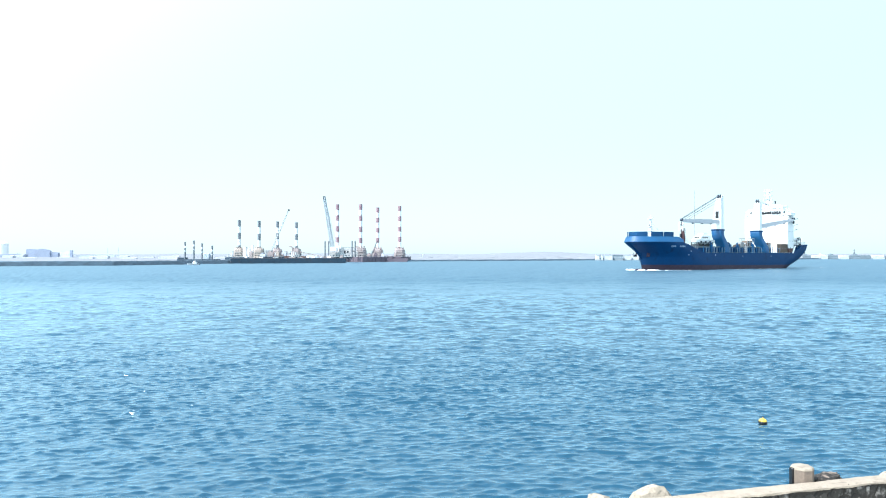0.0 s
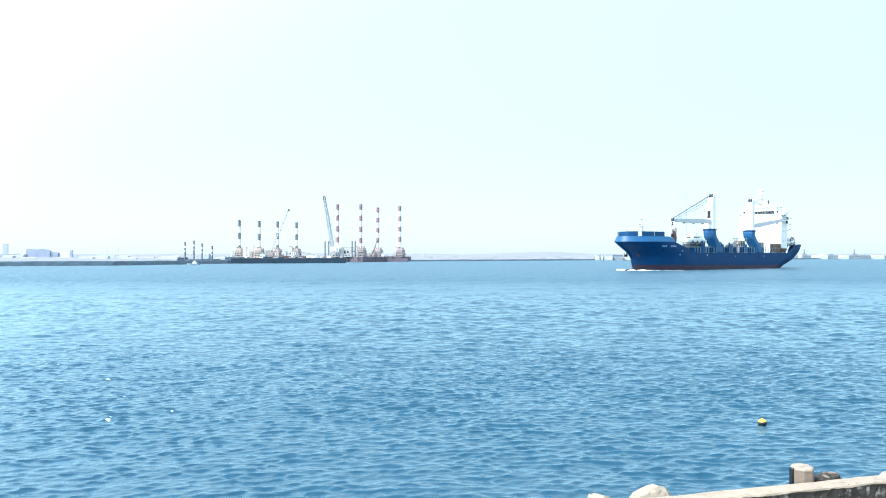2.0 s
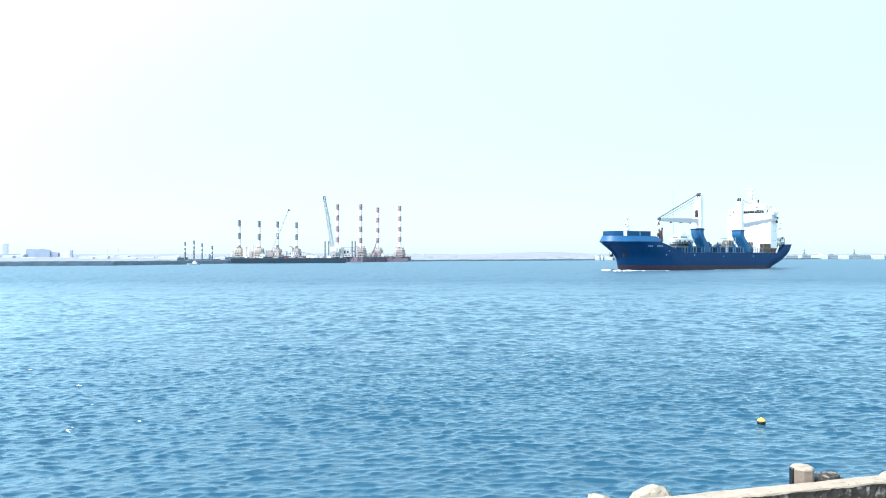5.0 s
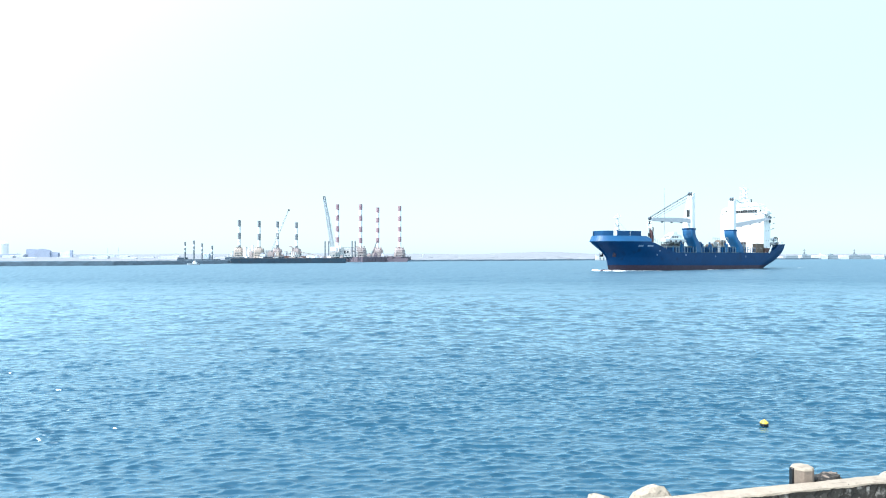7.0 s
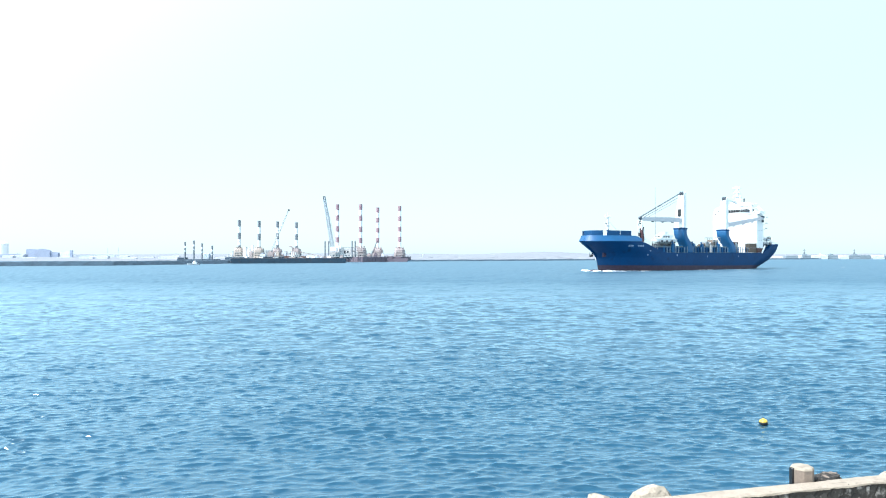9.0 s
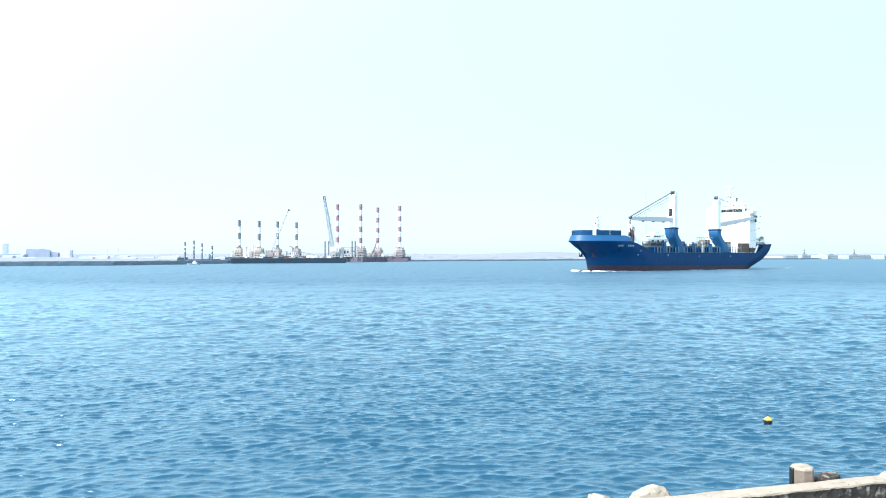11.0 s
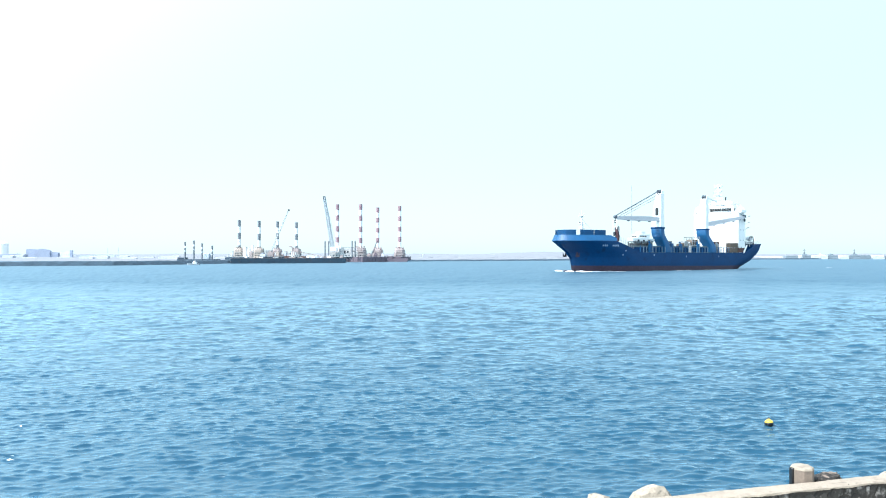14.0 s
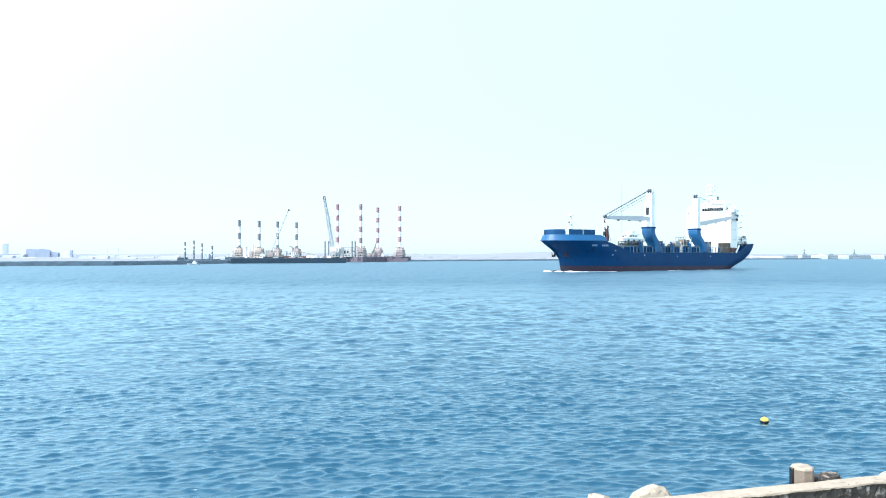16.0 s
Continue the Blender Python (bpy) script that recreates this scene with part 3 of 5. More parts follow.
    # jib: a tapered box girder with a deeper belly
    a, b = Vector((x + (-0.2 if jib_end[0] < x else 2.6), y0 + 1.9, 25.1 if jib_end[0] < x else 23.4)), Vector(jib_end)
    bm = bmesh.new()
    along = (b - a).normalized()
    side = along.cross(Vector((0, 0, 1))).normalized()
    up = side.cross(along)
    rings = []
    for s, h, w in ((0, 0.9, 1.1), (0.12, 1.15, 1.1), (0.5, 1.1, 0.9), (0.9, 0.8, 0.65), (1.0, 0.45, 0.5)):
        c = a + (b - a) * s
        rings.append([c + side * w * i + up * h * j for i, j in ((-1, -1), (1, -1), (1, 1), (-1, 1))])
    add_loft(bm, rings)
    part("jib", bm, M_JIB, crane)
    for s in (0.2, 0.45, 0.7):
        c = a + (b - a) * s - up * 1.15
        part("jib_sheave", tube(c - side * 0.5, c + side * 0.5, 0.4, 0.4, 10), M_WIRE, crane)
    part("jib_sheave", tube(b - side * 0.6 + up * 0.4, b + side * 0.6 + up * 0.4, 0.75, 0.75, 12), M_WIRE, crane)
    head = Vector((x + 0.2, y0 + 1.2, zt + 1.4))
    thin = 1.0 if jib_end[0] < x else 0.8
    for dy, drop, r in ((-0.6, 0.0, 0.13), (0.5, 0.1, 0.13), (0.1, 1.7, 0.12), (-0.2, 3.0, 0.08)):
        wire = part("hoist_wire", tube(head + Vector((0, dy, -drop)), b + side * dy + up * (0.9 - drop * 0.25) - along * drop * 1.2, r * thin, r * thin, 5), M_WIRE if jib_end[0] < x else M_BOOM, crane)
    part("hook_block", add_box(bmesh.new(), b.x - 0.5, b.x + 0.5, b.y - 0.4, b.y + 0.4, b.z - 2.6, b.z - 1.0, 0.15), M_DARK, crane)
    part("hook_wire", tube(b, b - Vector((0, 0, 1.4)), 0.08, 0.08, 5), M_WIRE, crane)
    return crane


def rail(name, pts, height, parent, spacing=1.6, r=0.05, mat=None):
    """A guard rail along a line of points: posts and three bars in one mesh."""
    bm = bmesh.new()
    for a, b in zip(pts, pts[1:]):
        a, b = Vector(a), Vector(b)
        n = max(1, round((b - a).length / spacing))
        for i in range(n + 1):
            p = a.lerp(b, i / n)
            add_tube(bm, p, p + Vector((0, 0, height)), r, r, 4)
        for k in (0.4, 0.7, 1.0):
            add_tube(bm, a + Vector((0, 0, height * k)), b + Vector((0, 0, height * k)), r, r, 4)
    return part(name, bm, mat or M_WHITE, parent)


def build_house(ship):
    # plan: the starboard half stands farther forward, with a slanting wall between
    plan = ((111.2, 11.3), (111.2, 6.0), (119.6, -3.0), (119.6, -11.3), (125.6, -11.3), (125.6, 11.3))
    bm = bmesh.new()
    add_loft(bm, [[(x, y, z) for x, y in plan] for z in (8.3, 30.6)])
    bmesh.ops.bevel(bm, geom=[e for e in bm.edges], offset=0.12, segments=1, affect="EDGES")
    base = part("deckhouse", bm, M_WHITE, ship, "white accommodation block in several tiers")
    for z in (16.8, 25.2):
        part("deck_edge", box(119.54, 125.7, -11.36, -3.2, z, z + 0.1), M_WHITE, base)
    for z in (15.1, 20.7, 26.3):
        for y in (-9.6, -6.9, -4.4):
            part("cabin_window", box(119.52, 119.66, y - 0.22, y + 0.22, z, z + 0.55), M_PANE, base)
        for x in (121.5, 124.0):
            part("cabin_window", box(x - 0.22, x + 0.22, -11.36, -11.22, z, z + 0.55), M_PANE, base)
    # upper starboard house with its small dark windows
    bm = bmesh.new()
    add_loft(bm, [[(111.4 + d, 11.1 - d, z), (111.4 + d, 7.4, z), (115.4, 6.0, z), (118.7, 6.0, z), (118.8, 11.1 - d, z)] for z, d in ((30.6, 0.0), (33.6, 0.4), (34.8, 1.6))])
    upper = part("starboard_house", bm, M_WHITE, ship)
    for y, z in ((7.5, 32.2), (9.6, 30.4)):
        part("cabin_window", box(111.0, 111.9, y - 0.3, y + 0.3, z, z + 0.8), M_GLASS, upper)
    # wheelhouse with its row of windows
    bm = bmesh.new()
    add_loft(bm, [[(119.2 - d, -8.6, z), (125.0, -8.6, z), (125.0, 9.0, z), (119.2 - d, 9.0, z)] for z, d in ((30.6, 0.0), (31.6, 0.1), (33.4, 0.4), (35.2, 0.2), (35.3, 0.0))])
    bridge = part("wheelhouse", bm, M_WHITE, ship, "white wheelhouse with a dark row of windows")
    for k, y in enumerate((-7.1, -5.7, -4.25, -2.7, -1.2, 0.25, 1.8, 3.2, 4.8, 6.3, 7.7)):
        part("bridge_window", box(118.72, 119.1, y, y + (1.2, 1.25, 1.35, 1.2, 1.3, 1.35, 1.15, 1.4, 1.2, 1.3, 1.2)[k], 31.7, 33.4, 0.03), M_GLASS, bridge)
    part("bridge_window", box(119.6, 120.8, -8.68, -8.5, 31.95, 33.2, 0.03), M_GLASS, bridge)
    part("roof_edge", box(118.4, 125.3, -8.9, 9.3, 35.3, 35.5), M_WHITE, bridge)
    for y0, y1 in ((-12.8, -8.6), (9.0, 12.4)):
        edge = y0 if y0 < 0 else y1
        bm = add_box(bmesh.new(), 119.8, 124.6, y0, y1, 30.65, 30.85)
        add_box(bm, 119.8, 124.6, edge - 0.08, edge + 0.08, 30.85, 32.1)
        add_box(bm, 119.8, 119.95, y0, y1, 30.85, 32.1)
        part("bridge_wing", bm, M_WHITE, bridge)
    rail("roof_rail", [(118.7, 8.9, 35.5), (118.7, -8.6, 35.5), (124.8, -8.6, 35.5)], 1.1, bridge)
    for x in (121.0, 124.0):
        part("wing_stay", tube((x, -8.5, 35.4), (x, -12.7, 32.0), 0.1, 0.08, 5), M_WHITE, bridge)
    # monkey island: low house and lockers on the roof
    part("roof_house", add_box(bmesh.new(), 119.6, 124.2, -4.2, 5.6, 35.5, 37.6, 0.15), M_WHITE, ship)
    # radar mast on the roof
    bm = add_tube(bmesh.new(), (120.4, 1.6, 37.5), (120.4, 1.6, 45.9), 1.0, 0.75, 10)
    add_tube(bm, (119.0, 0.4, 35.4), (120.4, 1.6, 41.5), 0.18, 0.14, 6)
    add_tube(bm, (119.0, 3.8, 35.4), (120.4, 1.6, 41.5), 0.18, 0.14, 6)
    mast = part("radar_mast", bm, M_PALE_GREY, ship, "white radar mast with crossbars and aerials")
    for z, w in ((37.6, 2.0), (40.4, 2.6), (43.0, 2.2), (45.6, 2.4)):
        part("crossbar", add_box(bmesh.new(), 119.6, 121.2, 1.6 - w, 1.6 + w, z, z + 0.3), M_PALE_GREY, mast)
        rail("crossbar_rail", [(119.7, 1.6 - w, z + 0.3), (119.7, 1.6 + w, z + 0.3)], 0.9, mast, mat=M_PALE_GREY)
    part("radar_scanner", add_box(bmesh.new(), 118.8, 119.2, -0.1, 3.7, 41.2, 41.65, 0.05), M_STEEL_PALE, mast)
    part("radar_scanner", add_box(bmesh.new(), 118.7, 119.1, 0.7, 3.5, 38.4, 38.8, 0.05), M_STEEL_PALE, mast)
    for y, z in ((-2.8, 43.8), (2.8, 43.6), (-1.8, 46.2), (1.6, 46.6), (0.0, 48.0)):
        part("aerial", tube((120.4, 2.1 + y, z - 3.2), (120.4, 2.1 + y, z), 0.07, 0.05, 5), M_STEEL_PALE, mast)
    bm = bmesh.new()
    bmesh.ops.create_uvsphere(bm, u_segments=14, v_segments=10, radius=0.9, matrix=Matrix.Translation((120.0, -0.4, 38.9)))
    add_tube(bm, (120.0, -0.4, 37.5), (120.0, -0.4, 38.4), 0.25, 0.25, 8)
    part("satellite_dome", bm, M_WHITE, ship, smooth=True)
    part("signal_lamp", add_tube(bmesh.new(), (119.8, -3.2, 37.5), (119.8, -3.2, 39.6), 0.35, 0.45, 8), M_DARK, ship)
    # open decks aft of the house, each with its rail and posts
    for z, x1 in ((13.4, 134.0), (16.2, 131.5), (19.0, 128.6), (21.8, 128.0), (24.6, 127.6), (27.4, 127.0)):
        deck = part("aft_deck", add_box(bmesh.new(), 125.6, x1, -10.0, 9.2, z, z + 0.18), M_WHITE, ship)
        rail("deck_rail", [(125.8, -9.9, z + 0.18), (x1 - 0.1, -9.9, z + 0.18), (x1 - 0.1, 9.1, z + 0.18)], 1.1, deck)
        part("deck_post", tube((x1 - 0.3, -8.9, z - 2.7), (x1 - 0.3, -8.9, z), 0.14, 0.14, 6), M_WHITE, deck)
    part("aft_house", add_box(bmesh.new(), 125.6, 127.4, -6.8, 7.5, 8.3, 29.6, 0.1), M_PALE_GREY, ship)
    # funnel
    bm = bmesh.new()
    add_loft(bm, [[(125.6 + d, -0.5, z), (126.8 + d, -2.3, z), (130.2, -2.3, z), (131.0, -0.5, z), (131.0, 4.2, z), (130.2, 6.0, z), (126.8 + d, 6.0, z), (125.6 + d, 4.2, z)] for z, d in ((13.5, 0), (28.5, 0.6), (30.4, 1.0))])
    funnel = part("funnel", bm, M_WHITE, ship, "white funnel with a blue band")
    for y in (1.0, 3.0):
        part("exhaust_pipe", tube((129, y, 30.2), (129.3, y, 32.0), 0.4, 0.4, 10), M_DARK, funnel)
    # signal yard, platforms and davits beside the house
    for z, w in ((24.0, 1.8), (27.5, 2.2), (21.0, 1.5)):
        bm = add_tube(bmesh.new(), (128.4, -8.8, z), (128.4 + w, -10.6, z + 1.5), 0.14, 0.1, 6)
        add_box(bm, 128.2 + w, 129.2 + w, -10.9, -10.2, z + 1.2, z + 1.7, 0.05)
        part("flood_lamp_arm", bm, M_GREY, ship)
    # lifeboat in its davits
    bm = bmesh.new()
    bmesh.ops.create_uvsphere(bm, u_segments=18, v_segments=12, radius=1.0)
    bmesh.ops.transform(bm, matrix=pose(134.6, -8.2, 16.2) @ Matrix.Diagonal((3.2, 1.2, 1.05, 1)), verts=bm.verts)
    boat = part("lifeboat", bm, M_PALE_GREY, ship, "white enclosed lifeboat hanging in davits", smooth=True)
    for x in (132.4, 136.8):
        bm = add_tube(bmesh.new(), (x, -9.5, 13.2), (x, -9.5, 15.6), 0.2, 0.2, 6)
        arc = [(x + 1.5 * (1 - math.cos(a)) * (1 if x < 134 else -1), -9.5, 15.6 + 2.0 * math.sin(a)) for a in [2.6 * i / 8 for i in range(9)]]
        for p, q in zip(arc, arc[1:]):
            add_tube(bm, p, q, 0.2, 0.2, 6)
        part("davit", bm, M_DARK, ship, "dark curved davit arm")
    rail("stern_rail", [(127.0, -10.2, 13.4), (136.0, -10.4, 13.5), (141.8, -9.6, 13.6), (142.0, 9.0, 13.6)], 1.3, ship, r=0.06)
    part("poop_deck", box(126.5, 141.4, -9.6, 9.6, 12.9, 13.05), M_DECK, ship)
    for x, y in ((138.5, -7.0), (140.5, -3.0), (139.0, 2.0)):
        bm = add_tube(bmesh.new(), (x, y - 0.9, 14.2), (x, y + 0.9, 14.2), 0.65, 0.65, 12)
        add_box(bm, x - 0.8, x + 0.8, y - 1.1, y - 0.9, 13.1, 14.6, 0.05)
        add_box(bm, x - 0.8, x + 0.8, y + 0.9, y + 1.1, 13.1, 14.6, 0.05)
        part("mooring_winch", bm, M_DARK, ship)
    part("crane_post", tube((139.5, -8.4, 13.0), (139.5, -8.4, 17.2), 0.22, 0.18, 8), M_WHITE, ship)
    part("flag_staff", tube((141.6, 0, 13.5), (142.4, 0, 19.5), 0.09, 0.06, 6), M_WHITE, ship)


def build_ship():
    ship = thing("cargo_ship", "blue-hulled heavy-lift cargo ship with white superstructure steaming on the sea", "ship")
    build_hull(ship)
    bm = bmesh.new()
    bmesh.ops.create_uvsphere(bm, u_segments=16, v_segments=10, radius=1.0)
    bmesh.ops.transform(bm, matrix=pose(-0.6, 0, -1.2) @ Matrix.Diagonal((4.0, 1.5, 1.35, 1)), verts=bm.verts)
    part("bulbous_bow", bm, M_RED, ship, "dark red bulb breaking the water at the stem", smooth=True)
    build_foremast(ship)
    build_deck(ship)
    build_crane(ship, 53.2, 0.0, (22.6, -8.6, 25.0), 40.2)
    build_crane(ship, 91.6, 1.0, (123.3, -12.6, 28.2), 39.3)
    build_house(ship)
    return ship


ship = build_ship()
ABOARD = []  # loose cargo: the thing and its pose in the ship's space


def build_container(x, y, z, length, mat, label):
    c = thing("shipping_container", label, "container", group="containers on the ship's deck")
    bm = add_box(bmesh.new(), 0, length, -1.2, 1.2, 0.05, 2.55, 0.04)
    for i in range(int(length / 0.55)):
        for s in (-1, 1):
            add_box(bm, 0.2 + i * 0.55, 0.45 + i * 0.55, s * 1.2 - 0.05, s * 1.2 + 0.05, 0.2, 2.4)
    part("body", bm, mat, c)
    for i, yy in enumerate((-0.6, 0.6)):
        part("door", add_box(bmesh.new(), -0.07, 0.01, yy - 0.55, yy + 0.55, 0.15, 2.45, 0.02), mat, c)
    for dx in (0.05, length - 0.05):
        for yy in (-1.17, 1.17):
            part("corner_post", box(dx - 0.1, dx + 0.1, yy - 0.1, yy + 0.1, 0, 2.6), mat, c)
    ABOARD.append((c, pose(x, y, z)))


for args in ((111.2, -10.4, 8.5, 7.0, M_TAN, "tan shipping container lashed on the ship's deck"), (111.2, -10.4, 11.1, 7.0, M_TAN, "tan shipping container lashed on the ship's deck"),
             (119.6, -10.3, 8.5, 6.0, M_RUST, "red-brown shipping container lashed on the ship's deck"),
             (103.0, -7.0, 11.8, 3.0, M_RUST, "red-brown shipping container lashed on the ship's deck"), (76.0, -7.0, 11.8, 3.2, M_GREY, "grey shipping container lashed on the ship's deck"),
             (67.5, -3.0, 11.8, 3.2, M_TAN, "tan shipping container lashed on the ship's deck")):
    build_container(*args)


def build_launch():
    """A white motor launch, carried as deck cargo on a cradle."""
    boat = thing("motor_launch", "white motor launch carried as deck cargo on a cradle", "boat")
    bm = bmesh.new()
    rings = []
    for i in range(9):
        s = i / 8
        w = 2.6 * (1 - (1 - min(1, s / 0.5)) ** 2) ** 0.6 + 0.05
        rings.append([(s * 17, -w, 4.0 - 0.6 * s), (s * 17, -w * 0.85, 2.2), (s * 17, 0, 0.9 + 1.4 * (1 - s) ** 3), (s * 17, w * 0.85, 2.2), (s * 17, w, 4.0 - 0.6 * s)])
    add_loft(bm, rings)
    part("hull", bm, M_WHITE, boat)
    bm = bmesh.new()
    add_loft(bm, [[(4 + d, -2.1, z), (14, -2.1, z), (14, 2.1, z), (4 + d, 2.1, z)] for z, d in ((3.4, 0), (4.6, 0.9), (5.6, 2.0))])
    cabin = part("cabin", bm, M_WHITE, boat)
    bm = bmesh.new()
    add_loft(bm, [[(7.2 + d, -1.6, z), (11, -1.6, z), (11, 1.6, z), (7.2 + d, 1.6, z)] for z, d in ((5.6, 0), (7.0, 1.0))])
    part("flybridge", bm, M_WHITE, boat)
    for x in (6.4, 8.2, 10.0):
        part("window", add_box(bmesh.new(), x, x + 1.3, -2.16, -2.02, 4.3, 5.0, 0.03), M_GLASS, cabin)
    for y in (-1.4, 0.2):
        part("window", add_box(bmesh.new(), 4.5, 4.8, y, y + 1.2, 4.4, 5.0, 0.03), M_GLASS, cabin)
    for x in (3, 7.5, 12, 15.5):
        bm = add_box(bmesh.new(), x - 0.2, x + 0.2, -2.4, 2.4, 0.0, 1.2, 0.04)
        for y in (-2.2, 2.2):
            add_tube(bm, (x, y, 0), (x, y, 2.4), 0.22, 0.22, 6)
        part("cradle_frame", bm, M_DARK, boat)
    for x in (4.6, 8.6, 12.6):
        part("fender", add_tube(bmesh.new(), (x, -2.75, 1.9), (x, -2.75, 2.9), 0.45, 0.45, 10), M_DARK, boat)
    ABOARD.append((boat, pose(35.0, -5.6, 11.75)))


build_launch()


# ---- foam at the bow and along the hull, wake astern ----
def foam_object(name, label, spots):
    """spots: (x, y, length, width, height) of each fleck, in the ship's space."""
    bm = bmesh.new()
    rng = random.Random(9)
    for x, y, a, b, h in spots:
        ring = []
        n = 9
        turn = rng.uniform(-0.4, 0.4)
        for lev, k in ((-0.35, 1.0), (0.3, 0.85), (0.8, 0.5), (1.0, 0.12)):
            ring.append([(x + k * a * math.cos(6.283 * i / n + turn) * rng.uniform(0.75, 1.2), y + k * b * math.sin(6.283 * i / n + turn) * rng.uniform(0.75, 1.2), h * lev) for i in range(n)])
        add_loft(bm, ring)
    ob = part(name, bm, M_FOAM, None)
    tagged(ob, label, "foam", kind="stuff")
    ABOARD.append((ob, pose(0, 0, 0)))


def build_foam():
    rng = random.Random(3)
    spots = []
    for i in range(110):  # bow wave: ahead of and beside the stem
        s = rng.random() ** 1.6
        side = rng.choice((-1, -1, 1))
        x = -3.0 + 30 * s
        y = side * (half_breadth(max(0.001, x / 128), 0.0) * (1 if x > 0 else 0) + 0.4 + rng.random() * (1.6 + 2.6 * (1 - s)))
        spots.append((x, y, rng.uniform(0.4, 1.5), rng.uniform(0.3, 0.7), rng.uniform(0.12, 0.45) * (1.15 - s)))
    for i in range(70):  # the breaking crest thrown to both bows
        s = rng.random()
        side = 1 if i % 3 else -1
        spots.append((-4.6 + 5.5 * s + rng.uniform(-0.8, 0.8), side * (0.6 + 8.5 * s), rng.uniform(0.4, 1.1), rng.uniform(0.4, 0.9), rng.uniform(0.25, 0.7)))
    foam_object("bow_wave", "white foaming bow wave at the ship's stem", spots)
    spots = []
    for i in range(90):  # broken flecks along the side
        x = 18 + 108 * rng.random()
        gap = math.sin(x * 0.21) + math.sin(x * 0.083 + 1.0)
        if gap < 0.5:
            continue
        spots.append((x, -half_breadth(x / 128, 0) - rng.uniform(0.2, 1.2), rng.uniform(0.3, 1.2), rng.uniform(0.1, 0.25), rng.uniform(0.05, 0.12)))
    for i in range(5):  # long thin streaks astern
        s = rng.random()
        spots.append((132 + 90 * s, rng.choice((-7.5, 6.5)) + rng.uniform(-1.5, 1.5) - 6 * s, rng.uniform(2, 5), rng.uniform(0.1, 0.2), 0.04))
    foam_object("wake", "broken white wake along and behind the ship", spots)


build_foam()
# ---- far shore ----
def ribbon(name, line, profile, mat, parent=None, step=6.0, rough=0.0, seed=1, caps=True):
    """A bank along a line of (x, y): profile is a list of (offset to the far side, z)."""
    rng = random.Random(seed)
    pts = []
    for (x0, y0), (x1, y1) in zip(line, line[1:]):
        n = max(1, int(math.hypot(x1 - x0, y1 - y0) / step))
        pts += [(lerp(x0, x1, i / n), lerp(y0, y1, i / n)) for i in range(n)]
    pts.append(line[-1])
    bm = bmesh.new()
    rings = []
    for i, (x, y) in enumerate(pts):
        a, b = pts[max(0, i - 1)], pts[min(len(pts) - 1, i + 1)]
        d = math.hypot(b[0] - a[0], b[1] - a[1])
        nx, ny = -(b[1] - a[1]) / d, (b[0] - a[0]) / d
        rings.append([(x + nx * (o + rough * rng.uniform(-1, 1)), y + ny * (o + rough * rng.uniform(-1, 1)), z + (rough * 0.35 * rng.uniform(-1, 1) if z > 0 else 0)) for o, z in profile])
    add_loft(bm, rings)
    return part(name, bm, mat, parent)


